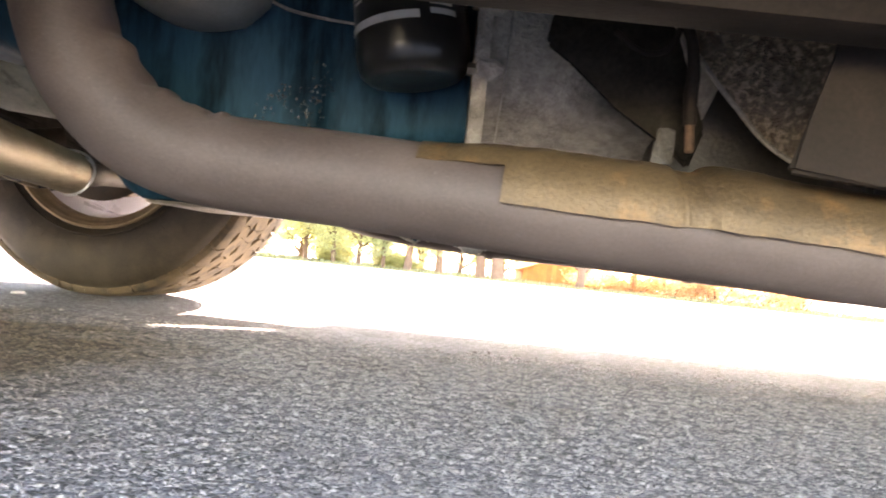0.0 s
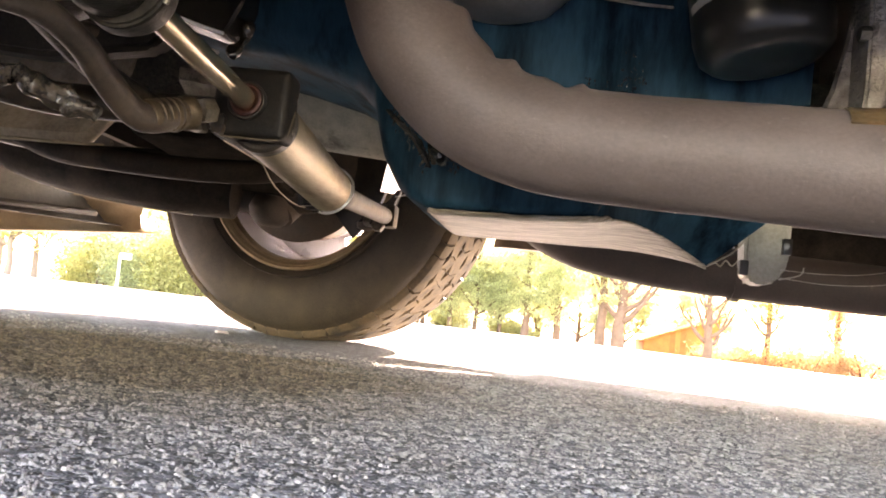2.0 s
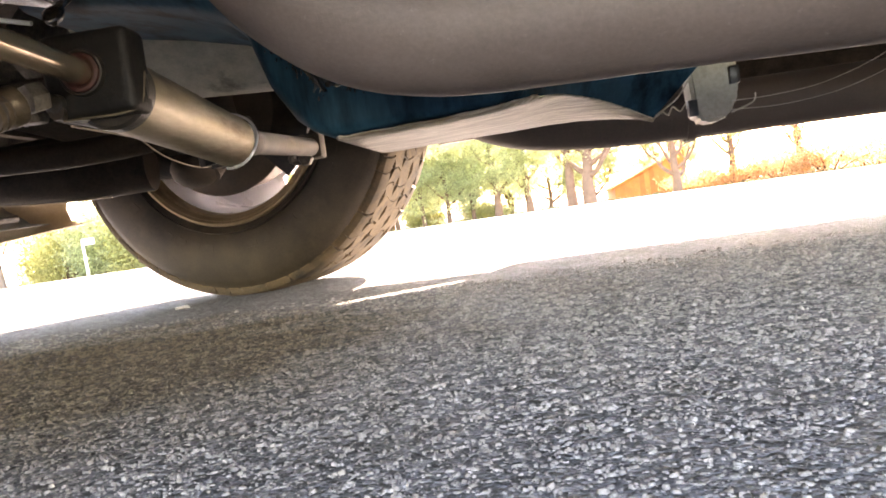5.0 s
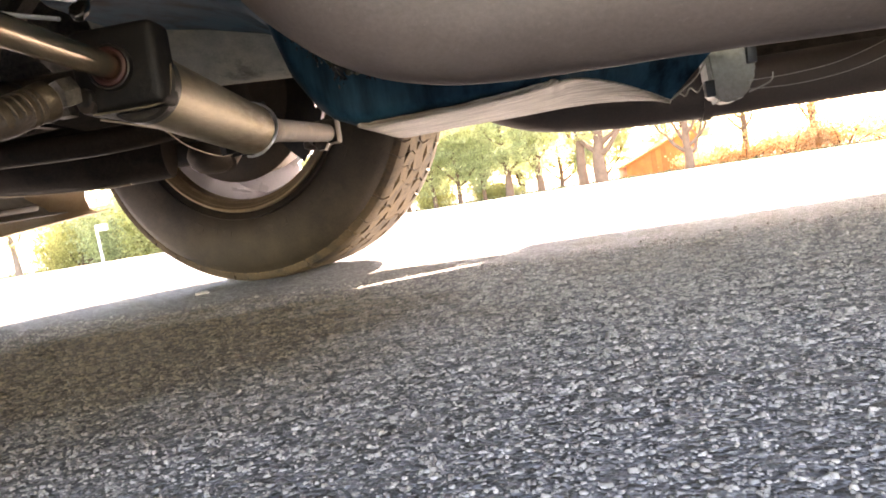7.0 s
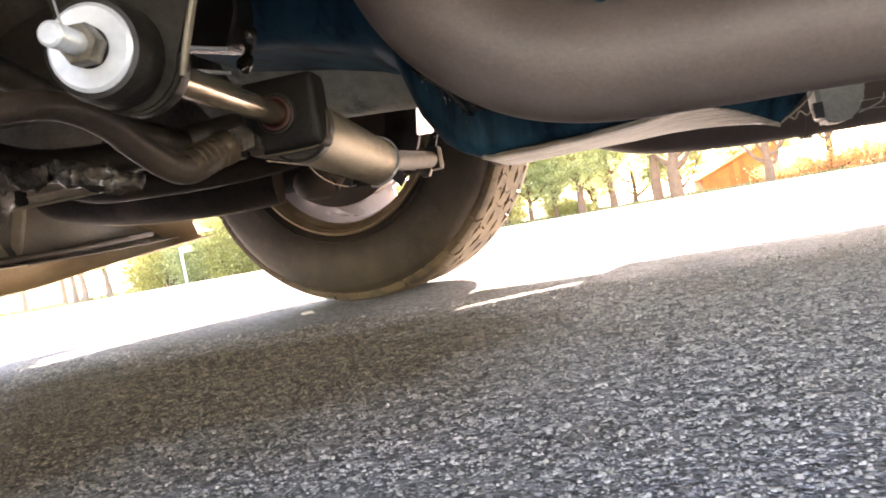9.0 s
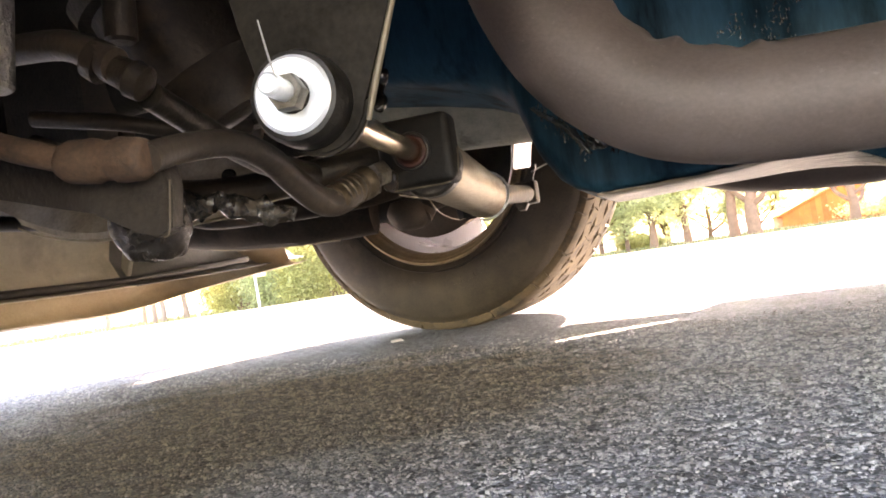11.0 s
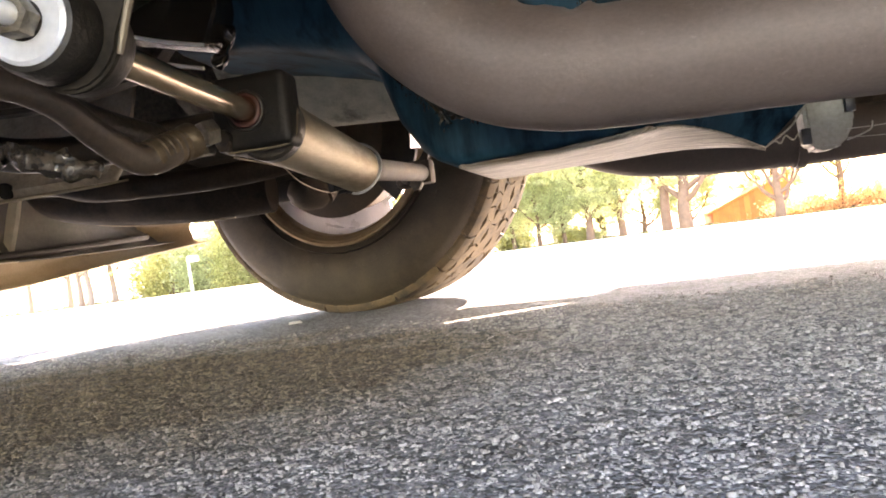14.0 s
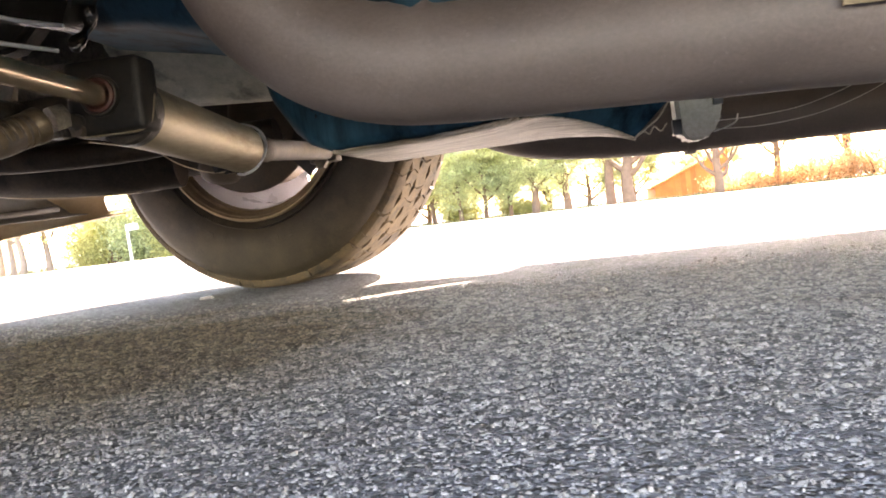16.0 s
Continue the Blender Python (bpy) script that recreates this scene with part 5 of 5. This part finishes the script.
    strut = part("strut_rod", tube([(-1.19, 1.29, 0.325, 0.030), (-1.145, 1.30, 0.285, 0.040), (-1.05, 1.31, 0.263, 0.042), (-0.95, 1.31, 0.252, 0.042), (-0.85, 1.32, 0.245, 0.042), (-0.74, 1.34, 0.245, 0.040)], 18, 6), M_STRUT, car, "dull brown-black strut from arm to front rail")
    part("seam", tube([(-1.10, 1.30, 0.233, 0.0016), (-1.03, 1.30, 0.219, 0.0016), (-0.93, 1.305, 0.2085, 0.0016), (-0.80, 1.31, 0.203, 0.0016)], 8, 6), M_EDGE, strut, "worn lower seam")
    part("strut_rod", tube([(-1.02, 1.12, 0.285, 0.012), (-0.975, 1.12, 0.270, 0.015), (-0.93, 1.12, 0.259, 0.017), (-0.87, 1.12, 0.2545, 0.018), (-0.74, 1.125, 0.250, 0.018), (-0.64, 1.14, 0.255, 0.018), (-0.59, 1.18, 0.270, 0.017)], 16, 6), M_STRUT, car, "dull brown-black upper strut")
    part("sway_bar", tube([(-1.12, 0.70, 0.275, 0.011), (-1.06, 1.05, 0.275, 0.011), (-0.98, 1.20, 0.278, 0.011), (-0.80, 1.24, 0.290, 0.011), (-0.66, 1.28, 0.30, 0.011)], 16, 6), M_BLACKMET, car, "black anti-roll bar")
    part("spindle", tube([(-0.69, 1.42, 0.23, 0.03), (-0.68, 1.47, 0.28, 0.035), (-0.675, 1.50, 0.33, 0.04), (-0.675, 1.50, 0.42, 0.03)], 16, 5), M_DRUM, car, "brown steering knuckle")
    # mirror plate added for a bright spot, angled to reflect the sunlit road
    part("bright_spot_mirror", slab([(-0.4559, 1.2542, 0.2645), (-0.4371, 1.2967, 0.2688), (-0.4182, 1.2458, 0.3133), (-0.4367, 1.2058, 0.3084)], (-0.0015, 0.0005, 0.0012), 0), M_MIRROR, car, "added mirror plate reflecting the sunlit road as a bright spot")
    # pale casting hung below the gearbox, with its cable
    bm = slab([(0.028, 0.945, 0.225), (0.030, 0.945, 0.168), (0.034, 0.945, 0.1560), (0.040, 0.945, 0.1530), (0.057, 0.945, 0.1530), (0.063, 0.945, 0.157), (0.070, 0.945, 0.166), (0.075, 0.945, 0.178), (0.076, 0.945, 0.225)], (0, 0.035, 0), 0.004)
    lever = part("shift_bracket", bm, M_SENSOR, car, "pale grey cast bracket under the gearbox")
    # black blocks set on the bracket in place of its dark notches
    part("notch", block((0.024, 0.938, 0.160), (0.033, 0.948, 0.176), 0.001), M_FILTER, lever, "small black block in place of a dark notch")
    part("notch", block((0.066, 0.938, 0.186), (0.075, 0.946, 0.203), 0.001), M_FILTER, lever)
    bm = tube([(0.064, 0.94, 0.159, 0.0009), (0.078, 0.94, 0.163, 0.0009), (0.086, 0.94, 0.167, 0.0008), (0.088, 0.94, 0.174, 0.0007)], 6, 6)
    tube([(0.066, 0.945, 0.170, 0.0004), (0.11, 0.945, 0.170, 0.0004), (0.16, 0.945, 0.176, 0.0004), (0.22, 0.945, 0.198, 0.0004), (0.28, 0.945, 0.24, 0.0004)], 6, 6, bm=bm)
    tube([(0.066, 0.95, 0.162, 0.0004), (0.12, 0.95, 0.160, 0.0004), (0.18, 0.95, 0.168, 0.0004), (0.24, 0.95, 0.192, 0.0004), (0.30, 0.95, 0.24, 0.0004)], 6, 6, bm=bm)
    part("cable", bm, M_WIRE, lever, "thin bright cable")


build_chassis()


# -- body
def build_body():
    # far and near sides with wheel arches
    def side(y, out, sill, wide):
        def arch(cx, r, back=0.0):
            return [(cx - (r + (back if k > 7 else 0)) * math.cos(math.pi * k / 14), 0.30 + min(r, 0.5) * math.sin(math.pi * k / 14)) for k in range(15)]
        low = [(-1.42, 0.38), (-1.21, 0.33)] + arch(WHEEL_X, wide, 0.12 if out > 0 else 0.0) + [(-0.065 if out > 0 else -0.185, sill), (1.62, sill - 0.01)] + arch(2.05, 0.385) + [(2.5, 0.30), (2.95, 0.34)]
        top = [(3.0, 0.72), (2.4, 0.86), (0.6, 0.88), (-0.9, 0.84), (-1.43, 0.76)]
        out_pts = [(x, y, z) for x, z in low + top]
        return slab(out_pts, (0, 0.025 * out, 0), 0)
    part("body_side", side(1.80, 1, 0.235, 0.50), M_BODY, car, "painted body side")
    part("body_side", side(2 * MID - 1.80, -1, 0.33, 0.40), M_BODY, car, "painted body side")
    rows = [[(x, y, z) for y in (2 * MID - 1.80, 0.4, MID, 1.4, 1.80)] for x, z in ((-1.42, 0.76), (-0.9, 0.86), (0.3, 0.93), (0.75, 1.30), (1.7, 1.32), (2.3, 0.93), (3.0, 0.78))]
    part("bonnet_and_roof", skin(rows, 0.01), M_BODY, car, "painted bonnet and roof")
    part("tail_panel", slab([(2.99, -0.0, 0.33), (2.99, 1.80, 0.33), (2.99, 1.80, 0.74), (2.99, 0.0, 0.74)], (0.02, 0, 0), 0), M_BODY, car)
    # inner wings
    for y in (1.30, 2 * MID - 1.30 - 0.1):
        pts = [(-1.2, y, 0.365), (-0.45, y, 0.365), (-0.44, y, 0.40), (-0.30, y, 0.40), (-0.20, y, 0.34), (0.60, y, 0.345), (0.60, y, 0.86), (-1.2, y, 0.80)]
        part("inner_wing", slab(pts, (0, 0.012, 0), 0), M_UNDER, car, "undercoated inner wing")
    part("sill", block((-0.055, 1.62, 0.235), (1.64, 1.80, 0.34), 0.02), M_SIDE, car, "undercoated sill")
    part("sill", block((-0.24, -0.0, 0.335), (1.64, 0.10, 0.40), 0.02), M_UNDER, car)
    part("firewall", slab([(0.20, 0.0, 0.33), (0.20, 0.52, 0.33), (0.20, 0.56, 0.5), (0.20, 1.24, 0.5), (0.20, 1.28, 0.33), (0.20, 1.80, 0.33), (0.20, 1.80, 0.9), (0.20, 0.0, 0.9)], (0.012, 0, 0), 0), M_UNDER, car, "undercoated bulkhead")
    part("radiator_panel", slab([(-1.10, 0.03, 0.36), (-1.10, 1.77, 0.36), (-1.10, 1.77, 0.84), (-1.10, 0.03, 0.84)], (0.02, 0, 0), 0), M_BLACKMET, car, "black radiator panel")
    # unseen flap, added so that its outline cuts the sunlit strip on the road
    part("flap_blocker", slab([(-0.312, 1.745, 0.245), (-0.29, 1.72, 0.245), (-0.04, 1.72, 0.245), (-0.04, 1.72, 0.262), (-0.112, 1.72, 0.285), (-0.19, 1.72, 0.314), (-0.235, 1.72, 0.336), (-0.265, 1.72, 0.385), (-0.312, 1.745, 0.405)], (0, 0.01, 0), 0), M_RUBBER, car, "unseen black flap shaping the sunlit strip behind the wheel")
    # unseen sheets, added to keep stray sun from coming through the wheel arch
    for x0, x1, z0, z1 in ((-0.30, -0.02, 0.408, 0.84), (-1.22, -1.02, 0.30, 0.84), (-0.95, -0.30, 0.715, 0.84)):
        part("arch_blocker", slab([(x0, 1.66, z0), (x1, 1.66, z0), (x1, 1.66, z1), (x0, 1.66, z1)], (0, 0.02, 0), 0), M_UNDER, car, "unseen sheet blocking sun through the wheel arch")
    # two more added sun blockers, at the front and the rear of the arch
    part("arch_front_blocker", slab([(-1.21, 1.785, 0.33), (-1.06, 1.785, 0.33), (-0.96, 1.785, 0.45), (-0.72, 1.785, 0.52), (-0.72, 1.785, 0.60), (-0.90, 1.785, 0.84), (-1.21, 1.785, 0.84)], (0, 0.01, 0), 0), M_UNDER, car, "unseen sheet blocking sun through the front of the arch")
    part("arch_edge_blocker", slab([(-0.30, 1.78, 0.53), (-0.30, 1.78, 0.435), (-0.235, 1.78, 0.410), (-0.165, 1.78, 0.380), (-0.095, 1.78, 0.346), (-0.03, 1.78, 0.31), (-0.03, 1.78, 0.53)], (0, 0.012, 0), 0), M_UNDER, car, "unseen sheet blocking sun through the rear of the arch")
    # valance and bumper
    rows = []
    for y in np.linspace(0.05, 1.82, 25):
        cv = ((y - MID) / 0.85) ** 2
        x = -1.335 + 0.10 * cv
        rows.append([(x + 0.05, y, 0.52), (x + 0.02, y, 0.34), (x, y, 0.24), (x + 0.03, y, 0.178 + 0.03 * cv), (x + 0.06, y, 0.172 + 0.03 * cv)])
    val = part("front_valance", skin(rows[:18], 0.002), M_VALANCE, car, "dusty tan back of the front valance", 50)
    part("valance_end", skin(rows[17:], 0.002), M_VALANCE_END, val, "darker grey end of the valance", 50)
    part("seam", slab([(-1.245, 1.32, 0.325), (-1.262, 1.32, 0.265), (-1.285, 1.32, 0.20), (-1.305, 1.32, 0.20), (-1.285, 1.32, 0.265), (-1.262, 1.32, 0.33)], (0.004, 0.006, 0), 0.001), M_VALANCE, val, "worn valance seam")
    part("lower_strip", tube([(-1.285, 0.6, 0.188, 0.008), (-1.295, 1.0, 0.188, 0.008), (-1.27, 1.3, 0.194, 0.008), (-1.20, 1.62, 0.216, 0.008)], 10, 5), M_BLACKMET, val, "dark bumper iron")
    rows = []
    for s in np.linspace(-1, 1, 45):
        y = MID + 0.825 * math.copysign(abs(s) ** 0.9, s)
        w = abs(s)
        x = -1.41 + 0.06 * w ** 2 + 0.195 * max(0, (w - 0.72) / 0.28) ** 2
        lift = 0.062 * max(0.0, (w - 0.45) / 0.55) ** 1.7
        h = 0.062 + 0.010 * max(0.0, (w - 0.55) / 0.45)
        zb = 0.127 + lift
        rows.append([(x + 0.055, y, zb + 0.004), (x + 0.03, y, zb), (x + 0.008, y, zb + 0.010), (x, y, zb + h * 0.55), (x + 0.01, y, zb + h * 1.0), (x + 0.035, y, zb + h * 1.25), (x + 0.06, y, zb + h * 1.3)])
    part("bumper", skin(rows, 0.0025), M_CHROME, car, "dusty plated front bumper", 60)


build_body()


# ---- background ----
def build_tree(x, y, h, r, seed, leaf, leaves=2200, name="tree", label="", limbs=6, lean=0.0, crown=0.5, spread=2.2, fork=0.35, clump=0.11, bark=None):
    """A tapered trunk, limbs that sweep out and up with side twigs, and loose clumps of leaves round the tips."""
    rng = random.Random(seed)
    z0 = ground_height(x, y) - 0.15
    t = tagged(new(name), label, "tree", group="trees beyond the car park")
    t.location = (x, y, z0)
    bm = bmesh.new()
    trunk = [(lean * k / 5 + rng.uniform(-0.10, 0.10) * (k > 0), rng.uniform(-0.08, 0.08) * (k > 0), h * 0.8 * k / 5, r * (1.12 if k == 0 else 1 - 0.14 * k)) for k in range(6)]
    tube(trunk, 10, 4, bm=bm)
    S = spline(trunk, 10)
    tips = []
    side = rng.uniform(0, 6.28)
    for k in range(limbs):
        f = fork + (0.85 - fork) * (k / limbs) ** 1.3
        b = S[min(len(S) - 1, int(f * 50))]
        side += math.pi + rng.uniform(-0.8, 0.8)
        out = Vector((math.cos(side), 0.6 * math.sin(side), 0))
        L = spread * rng.uniform(0.7, 1.2) * (1 - 0.35 * k / limbs)
        pts = []
        for q in range(6):
            u = q / 5
            wob = Vector((rng.uniform(-.09, .09), rng.uniform(-.09, .09), rng.uniform(-.06, .06))) * (q > 0)
            pts.append((*(Vector(b[:3]) + out * L * (u ** 0.9) * 0.8 + Vector((0, 0, L * (0.45 * u + 0.45 * u * u))) + wob), max(0.018, b[3] * 0.6 * (1 - 0.8 * u))))
        tube(pts, 7, 3, bm=bm)
        for q in (2, 3, 4):
            p = Vector(pts[q][:3])
            e = p + Vector((rng.uniform(-0.7, 0.7), rng.uniform(-0.5, 0.5), rng.uniform(0.25, 0.9)))
            tube([(*p, pts[q][3] * 0.55), (*(p.lerp(e, 0.5) + Vector((0, 0, 0.12))), pts[q][3] * 0.4), (*e, 0.012)], 5, 2, bm=bm)
            tips.append(e)
        tips += [Vector(q[:3]) for q in pts[2:]]
    tips += [Vector(q[:3]) for q in trunk[3:]]
    part("trunk", bm, bark or M_BARK, t, "grey-brown bark trunk and bare limbs")
    V, F = [], []
    centres = [rng.choice(tips) + Vector((rng.gauss(0, 0.55), rng.gauss(0, 0.55), rng.gauss(0, crown))) for _ in range(max(24, leaves // 11))]
    for k in range(int(leaves * 6.0)):
        c = rng.choice(centres) + Vector((rng.gauss(0, 0.34), rng.gauss(0, 0.30), rng.gauss(0, 0.085)))
        u = Vector((rng.gauss(0, 1), rng.gauss(0, 1), rng.gauss(0, 1))).normalized()
        v = u.orthogonal().normalized()
        s = clump * rng.uniform(0.3, 0.9)
        i = len(V)
        V += [c - u * s, c + v * s * 0.5, c + u * s, c - v * s * 0.5]
        F.append((i, i + 1, i + 2, i + 3))
    me = bpy.data.meshes.new("crown")
    me.from_pydata([tuple(v) for v in V], [], F)
    me.materials.append(leaf)
    ob = new("crown", me)
    ob.parent = t
    ob["label"] = "thin spring leaves in loose clumps"
    return t


def build_shrub(x, y, w, h, seed, leaf, leaves=2600, label="yellow-green leafy shrub at the edge of the grass", stem=True):
    rng = random.Random(seed)
    z0 = ground_height(x, y) - 0.1
    t = tagged(new("shrub"), label, "shrub", group="shrubs beyond the car park")
    t.location = (x, y, z0)
    bm = bmesh.new()
    cl = []
    for k in range(9):
        a, rr = rng.uniform(0, 6.28), rng.uniform(0.1, 0.5) * w
        tip = Vector((rr * math.cos(a), rr * math.sin(a), h * rng.uniform(0.35, 0.95)))
        tube([(0.1 * math.cos(a), 0.1 * math.sin(a), 0, 0.05), (*(tip * 0.5 + Vector((0, 0, 0.1))), 0.035), (*tip, 0.012)], 6, 3, bm=bm)
        cl += [tip, tip * 0.75, tip * 0.55]
    part("woody_base", bm, M_BARK, t, "thin brown stems")["kind"] = "stuff"
    V, F = [], []
    for k in range(int(leaves * 2.5)):
        c = rng.choice(cl) + Vector((rng.gauss(0, 0.24 * w * 0.5), rng.gauss(0, 0.24 * w * 0.5), rng.gauss(0, 0.16 * h)))
        c.z = max(0.05, c.z)
        u = Vector((rng.gauss(0, 1), rng.gauss(0, 1), rng.gauss(0, 1))).normalized()
        v = u.orthogonal().normalized()
        s = 0.09 * rng.uniform(0.4, 1.1)
        i = len(V)
        V += [c - u * s, c + v * s * 0.55, c + u * s, c - v * s * 0.55]
        F.append((i, i + 1, i + 2, i + 3))
    me = bpy.data.meshes.new("foliage")
    me.from_pydata([tuple(v) for v in V], [], F)
    me.materials.append(leaf)
    ob = new("foliage", me)
    ob.parent = t
    return t


TREE = "tall roadside tree with sparse spring leaves on the grass"
build_tree(7.9, 41.0, 6.0, 0.27, 1, M_LEAF_Y, 150, label="low forked bare tree before the orange barn", limbs=9, fork=0.24, spread=2.6)
build_tree(3.2, 39.7, 8.5, 0.36, 2, M_LEAF_Y, 260, label="thick grey forked tree with bare limbs", limbs=9, fork=0.26, spread=3.0)
build_tree(2.3, 40.5, 9.0, 0.30, 3, M_LEAF, 1200, label=TREE)
build_tree(0.0, 41.5, 8.5, 0.24, 4, M_LEAF, 2600, label=TREE, fork=0.25)
build_tree(-1.8, 41.5, 8.5, 0.24, 5, M_LEAF, 2600, label=TREE, fork=0.25)
build_tree(-3.3, 43.0, 8.0, 0.13, 6, M_LEAF, 2600, label=TREE, fork=0.25)
build_tree(-4.7, 42.5, 8.0, 0.15, 7, M_LEAF, 2800, label=TREE, fork=0.2)
build_tree(-6.2, 43.0, 8.0, 0.14, 8, M_LEAF, 2800, label=TREE, fork=0.2)
build_tree(-8.0, 44.0, 8.0, 0.15, 9, M_LEAF_Y, 2600, label=TREE, fork=0.2)
for k, (x, y, h) in enumerate(((-9.5, 50, 7.5), (-6.8, 51, 8.0), (-4.0, 49, 7.5), (-1.2, 50, 8.0), (1.4, 51, 7.5), (4.6, 53, 8.0), (10.4, 55, 8.0))):
    build_tree(x, y, h, 0.17, 130 + k, M_LEAF, 3600, label="green leafy tree in the row behind the roadside trees", limbs=9, fork=0.10, spread=3.2, crown=0.35, clump=0.13)
build_tree(12.5, 47.0, 7.5, 0.25, 10, M_LEAF_Y, 1500, label=TREE)
build_tree(16.5, 47.0, 7.5, 0.25, 12, M_LEAF_O, 1500, label="young tree with dry orange leaves")
for k, (x, y, h) in enumerate(((-15.5, 36.0, 7.0), (-18.5, 37.0, 7.5), (-21.5, 38.0, 7.0), (-12.5, 41.0, 7.5))):
    build_tree(x, y, h, 0.15, 160 + k, M_LEAF_Y, 3000, label="yellow-green leafy tree at the edge of the wood", limbs=9, fork=0.10, spread=3.0, crown=0.4, clump=0.13)
for k, (x, y) in enumerate(((-25.2, 30.4), (-26.0, 30.8), (-24.6, 31.5), (-28.5, 33.0), (-31.0, 33.0))):
    build_tree(x, y, 6.5, 0.17, 20 + k, M_LEAF_Y, 900, label="slim pale young tree at the edge of the wood", limbs=4, bark=M_BARK_HAZE)
for k, (x, y, w, h, lf) in enumerate(((-21.5, 32, 3.4, 3.2, M_LEAF_Y), (-19.4, 31.5, 3.2, 3.3, M_LEAF), (-17.6, 31, 3.2, 3.6, M_LEAF_Y), (-16.0, 31.5, 3.0, 3.8, M_LEAF_Y), (-23.5, 34, 3.0, 2.8, M_LEAF_Y), (-20.0, 35, 4.0, 5.0, M_LEAF), (-13.5, 37, 4.0, 5.0, M_LEAF),
                                      (-10.5, 40, 3.6, 4.0, M_LEAF), (-7.0, 47, 3.4, 1.7, M_LEAF_Y), (-3.0, 48, 3.2, 1.2, M_LEAF_Y))):
    build_shrub(x, y, w, h, 40 + k, lf, 4200)
for k, (x, y, w, h) in enumerate(((9.6, 45.5, 4.2, 1.3), (11.8, 44.5, 4.6, 1.5), (14.0, 43.5, 4.8, 1.8), (16.5, 43.0, 5.0, 2.0), (19.0, 43.0, 5.0, 2.2), (21.5, 43.0, 5.0, 2.4))):
    build_shrub(x, y, w, h, 70 + k, M_LEAF_O, 2200, "low hedge bush of dry orange leaves")


def build_post(x, y, h, lean, box):
    z0 = ground_height(x, y)
    p = tagged(new("post"), "white painted post standing in the grass" if box else "leaning pale pole in the grass", "post")
    p.location = (x, y, z0)
    part("shaft", tube([(0, 0, -0.1, 0.07), (lean * 0.5, 0, h * 0.5, 0.065), (lean, 0, h, 0.06)], 10, 2), M_POST, p)
    if box:
        part("box", block((-0.05, -0.12, h - 0.12), (0.45, 0.12, h + 0.16), 0.03), M_POST, p, "small white box on the post")


build_post(-19.2, 29.8, 1.75, -0.05, True)
build_post(-22.5, 29.8, 2.3, -0.85, False)


def build_barn():
    z0 = ground_height(8, 50) - 0.1
    b = tagged(new("barn"), "orange timber barn with a sloping roof beyond the trees", "barn")
    b.location = (0, 0, z0)
    for k in range(14):
        x = 5.7 + k * 0.33
        top = min(0.95 + (x - 5.7) * 0.42, 3.0)
        part("board", slab([(x, 50, 0), (x + 0.32, 50, 0), (x + 0.32, 50, min(0.95 + (x + 0.32 - 5.7) * 0.42, 3.0)), (x, 50, top)], (0, 0.04, 0), 0), M_ROOF, b)
    part("wall", slab([(5.7, 50.05, 0), (10.4, 50.05, 0), (10.4, 50.05, 2.9), (5.7, 50.05, 0.9)], (0, 5, 0), 0), M_ROOF, b)
    part("roof", slab([(5.4, 49.7, 0.86), (10.6, 49.7, 3.05), (10.6, 49.7, 3.15), (5.4, 49.7, 0.96)], (0, 5.6, 0), 0), M_ROOF, b, "orange weathered roof")


build_barn()


def build_grass():
    rng = np.random.default_rng(8)
    n = 26000
    ang = rng.uniform(-0.95, 0.55, n)
    dist = 27.5 + rng.random(n) ** 1.4 * 26
    x, y = dist * np.sin(ang), dist * np.cos(ang)
    V, F = [], []
    for k in range(n):
        z = ground_height(x[k], y[k])
        h, w, a = 0.10 + 0.22 * rng.random(), 0.05 + 0.07 * rng.random(), rng.random() * 3.14
        dx, dy = w * math.cos(a), w * math.sin(a)
        i = len(V)
        V += [(x[k] - dx, y[k] - dy, z - 0.02), (x[k] + dx, y[k] + dy, z - 0.02), (x[k] + rng.normal(0, 0.06), y[k], z + h)]
        F.append((i, i + 1, i + 2))
    me = bpy.data.meshes.new("grass")
    me.from_pydata(V, [], F)
    me.materials.append(M_GRASS)
    tagged(new("grass", me), "sunlit pale spring grass along the verge", "grass", kind="stuff")


build_grass()
build_flake()
